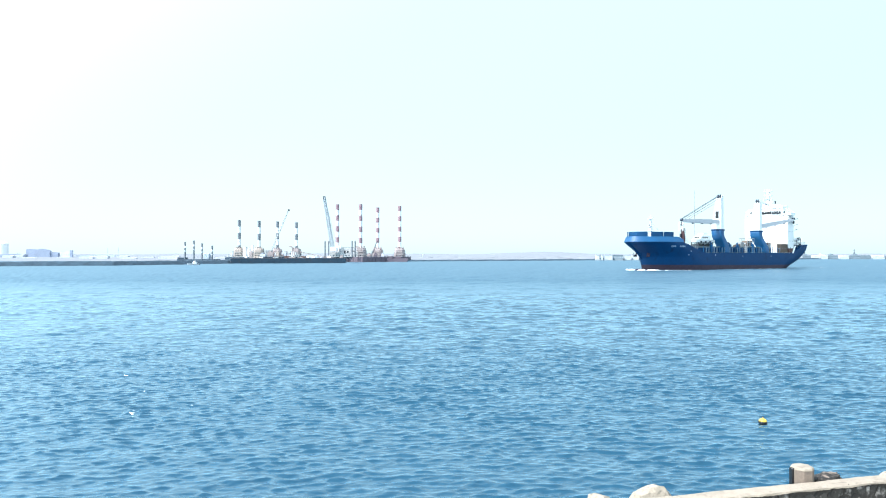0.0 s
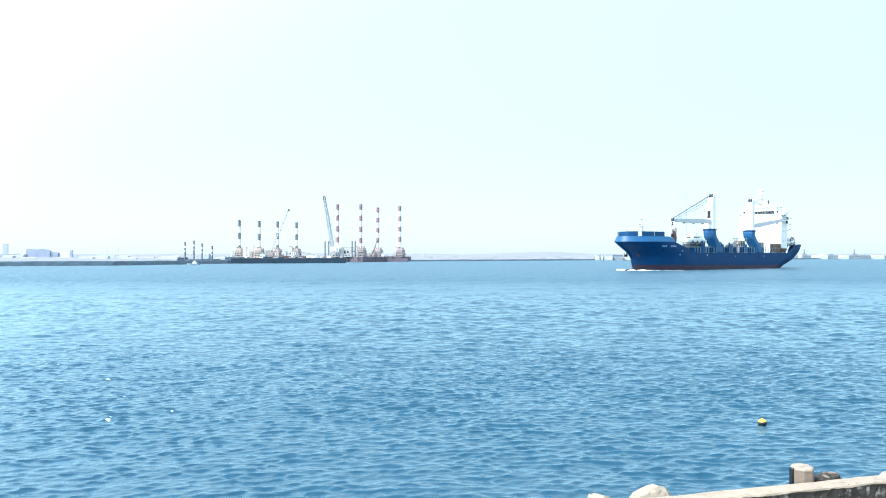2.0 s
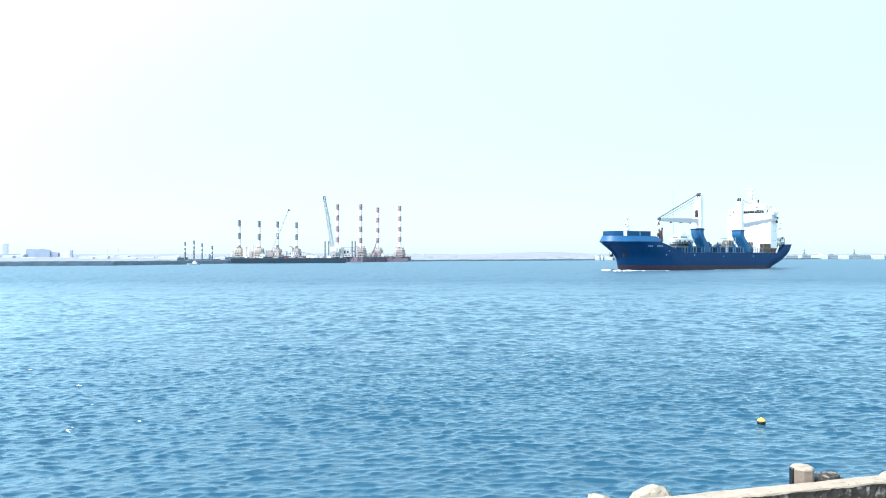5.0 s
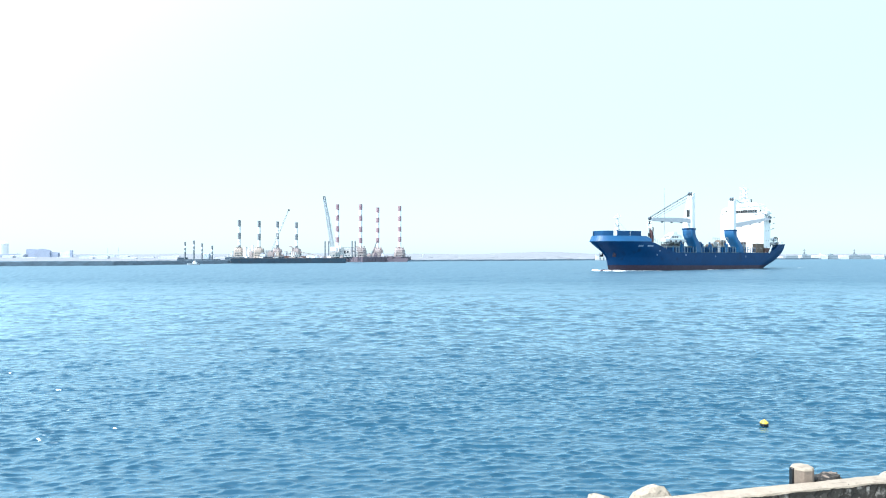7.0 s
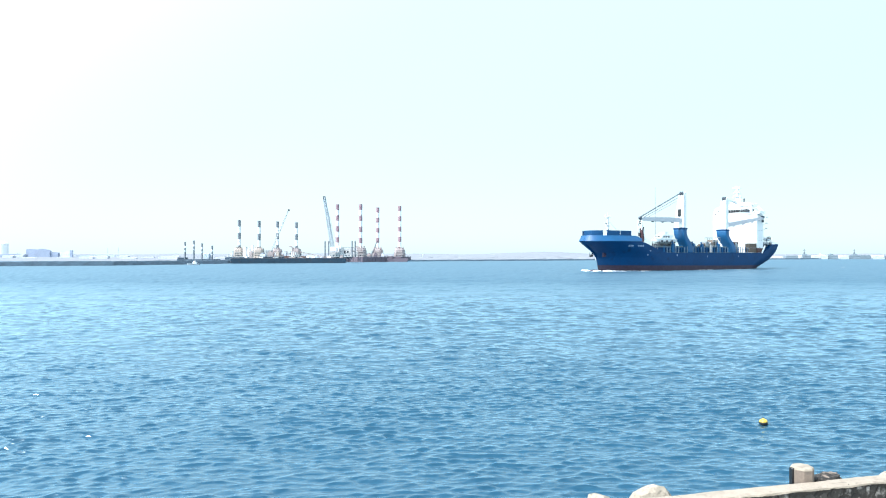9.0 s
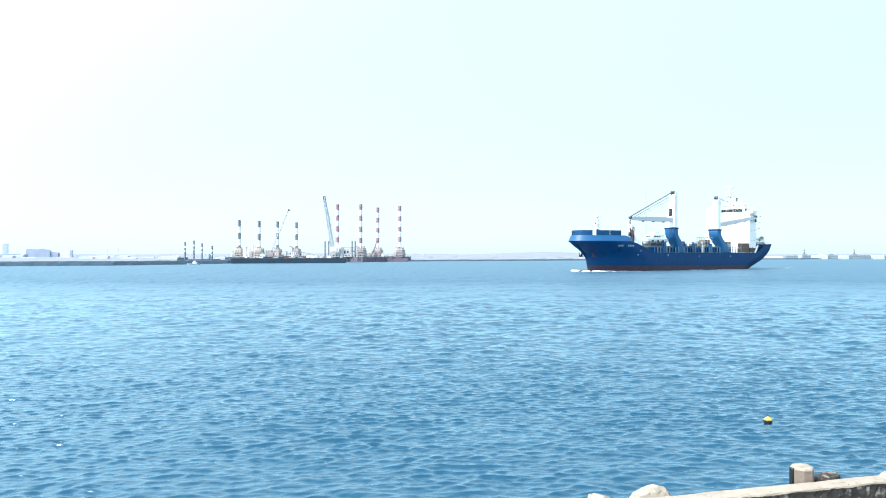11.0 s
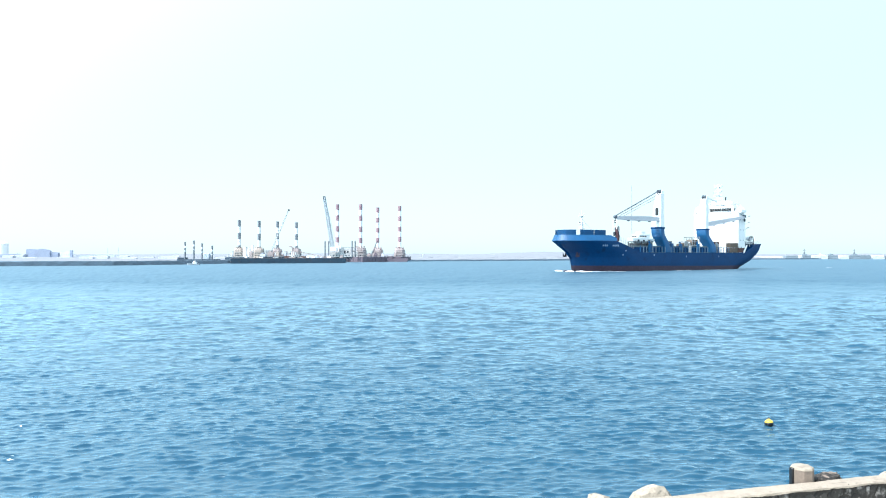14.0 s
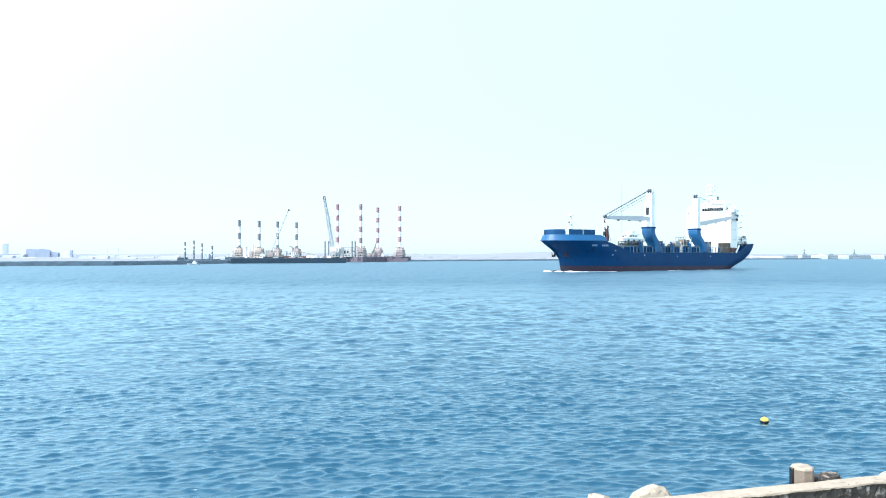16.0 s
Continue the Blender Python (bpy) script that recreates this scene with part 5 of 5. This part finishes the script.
def build_far_buildings():
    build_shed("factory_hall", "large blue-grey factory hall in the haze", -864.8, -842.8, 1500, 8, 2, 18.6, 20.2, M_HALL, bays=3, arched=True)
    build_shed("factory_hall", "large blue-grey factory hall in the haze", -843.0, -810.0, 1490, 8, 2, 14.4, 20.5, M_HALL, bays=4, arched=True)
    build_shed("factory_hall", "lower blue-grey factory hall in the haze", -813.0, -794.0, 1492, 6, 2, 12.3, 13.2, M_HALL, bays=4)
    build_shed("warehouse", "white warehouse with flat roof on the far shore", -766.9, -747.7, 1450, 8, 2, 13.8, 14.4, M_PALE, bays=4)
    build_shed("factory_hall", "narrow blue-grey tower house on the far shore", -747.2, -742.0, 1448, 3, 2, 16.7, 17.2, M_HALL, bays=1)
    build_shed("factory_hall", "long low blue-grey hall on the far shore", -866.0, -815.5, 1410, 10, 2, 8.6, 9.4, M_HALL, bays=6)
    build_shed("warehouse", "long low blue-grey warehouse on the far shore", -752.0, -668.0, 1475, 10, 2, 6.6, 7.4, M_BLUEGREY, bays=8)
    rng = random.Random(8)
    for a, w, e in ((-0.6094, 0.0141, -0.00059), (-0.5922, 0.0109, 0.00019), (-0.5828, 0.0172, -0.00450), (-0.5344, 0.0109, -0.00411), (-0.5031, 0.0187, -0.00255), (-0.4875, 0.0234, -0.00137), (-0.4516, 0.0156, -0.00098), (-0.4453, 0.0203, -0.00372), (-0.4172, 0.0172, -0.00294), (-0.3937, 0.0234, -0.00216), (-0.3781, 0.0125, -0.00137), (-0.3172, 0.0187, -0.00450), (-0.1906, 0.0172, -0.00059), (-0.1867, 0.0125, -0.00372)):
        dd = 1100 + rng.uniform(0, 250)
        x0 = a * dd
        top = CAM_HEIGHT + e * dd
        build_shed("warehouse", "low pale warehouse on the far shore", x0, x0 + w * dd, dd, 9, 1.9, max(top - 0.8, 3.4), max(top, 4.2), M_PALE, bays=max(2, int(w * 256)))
    # storage tank with a domed roof
    tank = thing("storage_tank", "pale cylindrical storage tank with a domed roof", "tank")
    x = -1035.9
    part("shell", tube((x, 1700, 0), (x, 1700, 34.8), 13, 13, 32), M_WHITE, tank)
    part("roof", tube((x, 1700, 34.8), (x, 1700, 40.1), 13, 4, 32), M_WHITE, tank)
    # slender far masts
    for a, e, dd in ((-0.4637, 0.00878, 1300), (-0.4492, 0.01034, 1300), (-0.0281, 0.00527, 1250), (-0.5891, 0.00409, 1300), (-0.5859, 0.00331, 1300), (-0.2969, 0.00331, 1400)):
        m = thing("lattice_mast", "slender grey mast on the far shore", "mast", pose(a * dd, dd, 1.8), group="masts on the far shore")
        h = CAM_HEIGHT + e * dd - 1.8
        part("pole", tube((0, 0, 0), (0, 0, h), 0.6, 0.35, 8), M_STEEL_PALE, m)
        part("platform", tube((0, 0, h * 0.7), (0, 0, h * 0.7 + 0.4), 1.1, 1.1, 8), M_STEEL_PALE, m)
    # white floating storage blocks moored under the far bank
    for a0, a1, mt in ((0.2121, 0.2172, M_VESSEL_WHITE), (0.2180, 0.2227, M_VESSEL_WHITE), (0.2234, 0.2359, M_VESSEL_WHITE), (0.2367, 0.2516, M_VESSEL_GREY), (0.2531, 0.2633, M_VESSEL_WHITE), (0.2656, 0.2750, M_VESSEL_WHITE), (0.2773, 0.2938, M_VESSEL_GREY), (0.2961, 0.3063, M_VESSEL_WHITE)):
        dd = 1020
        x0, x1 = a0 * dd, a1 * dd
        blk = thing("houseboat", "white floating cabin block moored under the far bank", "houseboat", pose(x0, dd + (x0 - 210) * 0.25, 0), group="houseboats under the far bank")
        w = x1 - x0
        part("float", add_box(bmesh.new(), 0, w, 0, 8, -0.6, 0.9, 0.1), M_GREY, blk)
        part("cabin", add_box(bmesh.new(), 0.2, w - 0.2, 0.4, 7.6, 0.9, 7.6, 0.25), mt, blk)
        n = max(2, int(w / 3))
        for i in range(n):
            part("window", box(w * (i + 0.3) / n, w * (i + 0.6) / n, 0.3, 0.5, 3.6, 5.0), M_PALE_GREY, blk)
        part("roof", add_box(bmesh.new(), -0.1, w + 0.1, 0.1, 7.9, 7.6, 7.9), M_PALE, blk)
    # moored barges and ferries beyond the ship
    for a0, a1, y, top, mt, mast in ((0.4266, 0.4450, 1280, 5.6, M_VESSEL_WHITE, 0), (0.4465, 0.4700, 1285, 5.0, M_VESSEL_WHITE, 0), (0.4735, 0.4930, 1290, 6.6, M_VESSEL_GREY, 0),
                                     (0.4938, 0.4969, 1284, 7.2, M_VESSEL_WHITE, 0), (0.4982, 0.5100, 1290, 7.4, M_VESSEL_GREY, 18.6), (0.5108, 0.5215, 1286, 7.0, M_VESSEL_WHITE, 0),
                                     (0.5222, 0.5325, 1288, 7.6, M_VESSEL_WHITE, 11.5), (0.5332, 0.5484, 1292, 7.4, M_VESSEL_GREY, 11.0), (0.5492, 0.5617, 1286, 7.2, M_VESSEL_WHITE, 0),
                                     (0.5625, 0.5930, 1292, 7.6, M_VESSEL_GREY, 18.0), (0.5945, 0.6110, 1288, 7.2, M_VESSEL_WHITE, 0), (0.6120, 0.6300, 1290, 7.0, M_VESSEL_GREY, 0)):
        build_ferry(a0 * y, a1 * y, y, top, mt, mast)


build_far_buildings()


# ---- quay ----
WALL = pose(7.19, 15.02, 0.66, 0, 0, 15.0)  # x along the wall, y towards the sea
WALL_TOP, COPING = 2.5, 0.36


def rock_mesh(seed, flat=0.75, cuts=2):
    bm = bmesh.new()
    bmesh.ops.create_icosphere(bm, subdivisions=cuts + 1, radius=1.0)
    off = Vector((seed * 3.7, seed * 1.3, 0.5))
    for v in bm.verts:
        d = v.co.normalized()
        r = 1 + 0.35 * noise.noise(d * 1.1 + off) + 0.16 * noise.noise(d * 3.1 + off) + 0.05 * noise.noise(d * 8 + off)
        # broken faces
        for k in range(5):
            n = Vector((math.sin(seed + k * 2.1), math.cos(seed * 1.7 + k * 1.3), math.sin(k * 1.9 + seed * 0.6))).normalized()
            h = d.dot(n)
            if h > 0.1:
                r = min(r, 0.82 / h)
        v.co = Vector((d.x * r, d.y * r, d.z * r * flat))
    return bm


def build_quay():
    wall = thing("wall_sea", "low rubble masonry sea wall with a pale concrete coping", "wall", WALL, kind="structure")
    bm = add_box(bmesh.new(), -60, 60, -COPING + 0.03, -0.03, 0.0, WALL_TOP - 0.045)
    part("core", bm, M_MORTAR, wall)
    # coping cast in lengths, their edges worn
    rng = random.Random(31)
    x = -30.0
    while x < 30:
        w = rng.uniform(2.4, 3.4)
        bm = bmesh.new()
        n = 44
        rings = []
        for i in range(n + 1):
            xx = lerp(x + 0.004, x + w - 0.004, i / n)
            j = [0.022 * noise.noise(Vector((xx * 2.3, q * 3.7, 1.5))) + 0.012 * noise.noise(Vector((xx * 9.0, q * 5.1, 4.0))) for q in range(6)]
            t = WALL_TOP + 0.02 * noise.noise(Vector((xx * 0.9, 2.0, 0)))
            rings.append([(xx, -COPING - 0.015 + j[0], t - 0.06 + j[1]), (xx, -COPING - 0.01 + j[2], t - 0.022), (xx, -COPING + 0.03 + j[3], t), (xx, -0.035 + j[4], t + 0.004), (xx, 0.012 + j[5], t - 0.03), (xx, 0.012, t - 0.06)])
        add_loft(bm, rings)
        part("coping", bm, M_CONCRETE, wall, "pale concrete coping")
        x += w
    # concrete pile standing against the sea side of the wall
    pile = thing("concrete_pile", "octagonal weathered concrete pile behind the sea wall", "pile", WALL @ pose(0.49, 0.22, 0, 0, 0, -8))
    bm = bmesh.new()
    def eight(prof):
        return [[(r * math.cos(6.2832 * i / 8 + 0.39) * (1 + 0.03 * noise.noise(Vector((i, z * 4, 1)))), r * math.sin(6.2832 * i / 8 + 0.39) * (1 + 0.03 * noise.noise(Vector((i, z * 4, 7)))), z) for i in range(8)] for r, z in prof]
    add_loft(bm, eight(((0.242, 0.6), (0.238, 2.0), (0.234, 2.715))))
    part("shaft", bm, M_PILE, pile)
    # the sun on the pile's top is painted: a separate, paler head
    bm = bmesh.new()
    add_loft(bm, eight(((0.23, 2.70), (0.236, 2.72), (0.222, 2.755), (0.18, 2.775), (0.05, 2.78))))
    part("head", bm, M_CONCRETE, pile, "head of the pile, its sunlit top put in as paler concrete")
    # a black strip is added here to darken the pile's side face
    part("side_strip", add_box(bmesh.new(), 0.205, 0.262, -0.055, 0.055, 0.7, 2.74, 0.012, pose(0, 0, 0, 0, 0, 180)), M_BLACK, pile, "black strip added to darken one side of the pile")
    # rocks of the armour slope whose tops show over the wall
    def rock(seed, x, y, z, sx, sy, sz, turn, label="pale limestone armour rock on the sea side of the wall", mat=None):
        ob = part("rock", rock_mesh(seed), mat or M_ROCK, None, at=WALL @ pose(x, y, z, 0, 0, turn) @ Matrix.Diagonal((sx, sy, sz, 1)))
        tagged(ob, label, "rock", group="armour rocks below the wall")
    def local(a, d, z):
        """The wall's space for a sideways slope and a distance."""
        return WALL.inverted() @ Vector((a * d, d, z + 0.66))
    p = local(0.2905, 14.92, 2.15)
    rock(1.3, p.x, p.y, p.z, 0.50, 0.42, 0.56, 10)
    p = local(0.220, 14.55, 2.03)
    rock(2.2, p.x, p.y, p.z, 0.42, 0.36, 0.56, 40)
    p = local(0.530, 15.5, 2.40)
    bm = rock_mesh(6.6, flat=0.9)
    bm.normal_update()
    # painted light: upward faces get the pale material, all others the shade-dark one
    for f in bm.faces:
        f.material_index = 1 if f.normal.z > 0.95 else 0
    ob = part("rock", bm, (M_ROCK_SHADED, M_PILE), None, at=WALL @ pose(p.x, p.y, p.z - 0.02, 0, 8, -6) @ Matrix.Diagonal((0.33, 0.22, 0.27, 1)))
    tagged(ob, "squarish rock with shade painted on its sides and a sunlit pale top", "rock", group="armour rocks below the wall")
    p = local(0.616, 16.15, 2.11)
    rock(4.4, p.x, p.y, p.z, 0.5, 0.34, 0.36, 25)
    for i in range(46):
        x = rng.uniform(-9, 9)
        y = rng.uniform(0.5, 3.6)
        z = 1.25 - 0.6 * y + rng.uniform(-0.1, 0.1)
        s = rng.uniform(0.35, 0.55)
        rock(rng.uniform(0, 20), x, y, z, s, s * rng.uniform(0.7, 1), s * 0.9, rng.uniform(0, 360))
    slope = bmesh.new()
    add_prism(slope, [(-60, -1.5), (60, -1.5), (60, 0.2), (-60, 0.2)], 0, 3.2)
    ob = part("ground_slope", slope, M_MORTAR, None, at=WALL)
    tagged(ob, "dark core of the armour slope under the rocks", "slope", kind="structure")
    g = part("ground", box(-300, 300, -400, -COPING, -1.5, 1.4), M_PAVING, None, at=WALL)
    tagged(g, "plain promenade paving behind the sea wall", "ground", kind="structure")
    # rubble stones bedded nearly flush in the wall's landward face
    shapes = []
    for k in range(14):
        r2 = random.Random(k + 50)
        bm = bmesh.new()
        n = r2.choice((6, 7, 8))
        rad = [r2.uniform(0.72, 1.15) for _ in range(n)]
        add_loft(bm, [[(q * rad[i] * math.cos(6.2832 * i / n), yy, q * rad[i] * math.sin(6.2832 * i / n)) for i in range(n)] for q, yy in ((1, 0.4), (0.98, -0.4), (0.9, -0.66), (0.5, -0.74))])
        for light in (0, 0, 1):
            me = bpy.data.meshes.new("stone")
            bm.normal_update()
            bm.to_mesh(me)
            me.materials.append(M_COBBLE_PALE if light else M_COBBLE)
            shapes.append(me)
        bm.free()
    for row in range(4):
        x = -3.6 + rng.uniform(0, 0.2)
        while x < 6.4:
            w = rng.uniform(0.05, 0.2) * rng.uniform(0.7, 1.15)
            z = 2.32 - row * 0.21 + rng.uniform(-0.06, 0.06)
            ob = new("stone", rng.choice(shapes))
            ob.parent = wall
            ob.matrix_basis = pose(x + w, -COPING + 0.03, z, 0, rng.uniform(-40, 40), 0) @ Matrix.Diagonal((w * 1.12, 0.026, rng.uniform(0.09, 0.15), 1))
            x += 2 * w + rng.uniform(-0.02, 0.02)


# ---- buoy ----
def build_buoy():
    b = thing("buoy", "yellow-topped black mooring buoy floating on the sea", "buoy", pose(14.8, 33.4, 0))
    def turned(prof, n=22):
        bm = bmesh.new()
        add_loft(bm, [[(r * math.cos(6.2832 * i / n), r * math.sin(6.2832 * i / n), z) for i in range(n)] for r, z in prof])
        return bm
    part("float", turned(((0.05, -0.13), (0.14, -0.115), (0.185, -0.07), (0.203, -0.01), (0.2, 0.03), (0.18, 0.045))), M_BLACK, b, smooth=True)
    part("cap", turned(((0.182, 0.04), (0.187, 0.055), (0.165, 0.11), (0.11, 0.155), (0.05, 0.17), (0.045, 0.2), (0.03, 0.21))), M_YELLOW, b, "yellow plastic upper half", smooth=True)
    bm = bmesh.new()
    pts = [(0.045 * math.cos(a), 0, 0.22 + 0.045 * math.sin(a)) for a in [6.2832 * i / 10 for i in range(11)]]
    for p, q in zip(pts, pts[1:]):
        add_tube(bm, p, q, 0.012, 0.012, 6)
    part("lifting_eye", bm, M_DARK, b)
    part("chain", tube((0, 0, -0.12), (0.05, 0.02, -1.6), 0.02, 0.025, 6), M_DARK, b)
    return b


build_quay()
buoy = build_buoy()


# ---- what moves ----
def motions():
    course = [(t, pose(100.20 - 2.944 * t, 368.63 - 2.0745 * t, 0, 0, 0, 35.18)) for t in (0.0, 4.0, 8.0, 12.0, 16.0)]
    lift = Matrix.Translation((0, 0, 0.66))
    walk(ship, [(t, lift @ m) for t, m in course])
    for ob, local in ABOARD:
        walk(ob, [(t, m @ local if ob.name in ('bow_wave', 'wake') else lift @ m @ local) for t, m in course])
    walk(water, [(0.0, pose(0, 0, 0)), (16.0, pose(*DRIFT, 0))])
    sway = ((0.0, 14.74, 0.18), (0.5, 14.87, 0.16), (1.0, 14.80, 0.16), (1.5, 14.74, 0.16), (2.0, 14.72, 0.16), (2.5, 14.72, 0.16), (3.0, 14.82, 0.16), (3.5, 14.85, 0.16), (4.0, 14.69, 0.21), (6.5, 14.66, 0.16), (7.0, 14.80, 0.10), (7.5, 14.87, 0.23), (8.0, 14.80, 0.16), (8.5, 14.80, 0.05), (9.0, 14.77, 0.16), (11.5, 15.03, 0.26), (12.0, 14.95, 0.23), (12.5, 15.08, 0.26), (13.0, 15.06, 0.21), (13.5, 14.98, 0.21), (14.0, 15.03, 0.13), (14.5, 14.98, 0.02), (15.0, 14.98, 0.16), (15.5, 14.95, 0.23), (16.0, 14.82, 0.23))
    rows = []
    for i in range(65):
        t = i * 0.25
        across, low = (np.interp(t, [q[0] for q in sway], [q[k] for q in sway]) for k in (1, 2))
        slope, y, z = (CAM_HEIGHT - low) / 33.4, 34.0, 0.0
        for k in range(6):  # where that line of sight meets the waves
            here = near_water - np.array([across / 33.4 * y - DRIFT[0] * t / 16, y - DRIFT[1] * t / 16, 0])
            z = float(here[np.hypot(here[:, 0], here[:, 1]) < 0.3][:, 2].mean()) + 0.09
            y = 0.5 * y + 0.5 * (CAM_HEIGHT - z) / slope
        rows.append((t, pose(across / 33.4 * y, y, z, 5 * math.sin(t * 2.1), 6 * math.sin(t * 1.7 + 1), 6 * math.sin(t))))
    walk(buoy, rows)


motions()
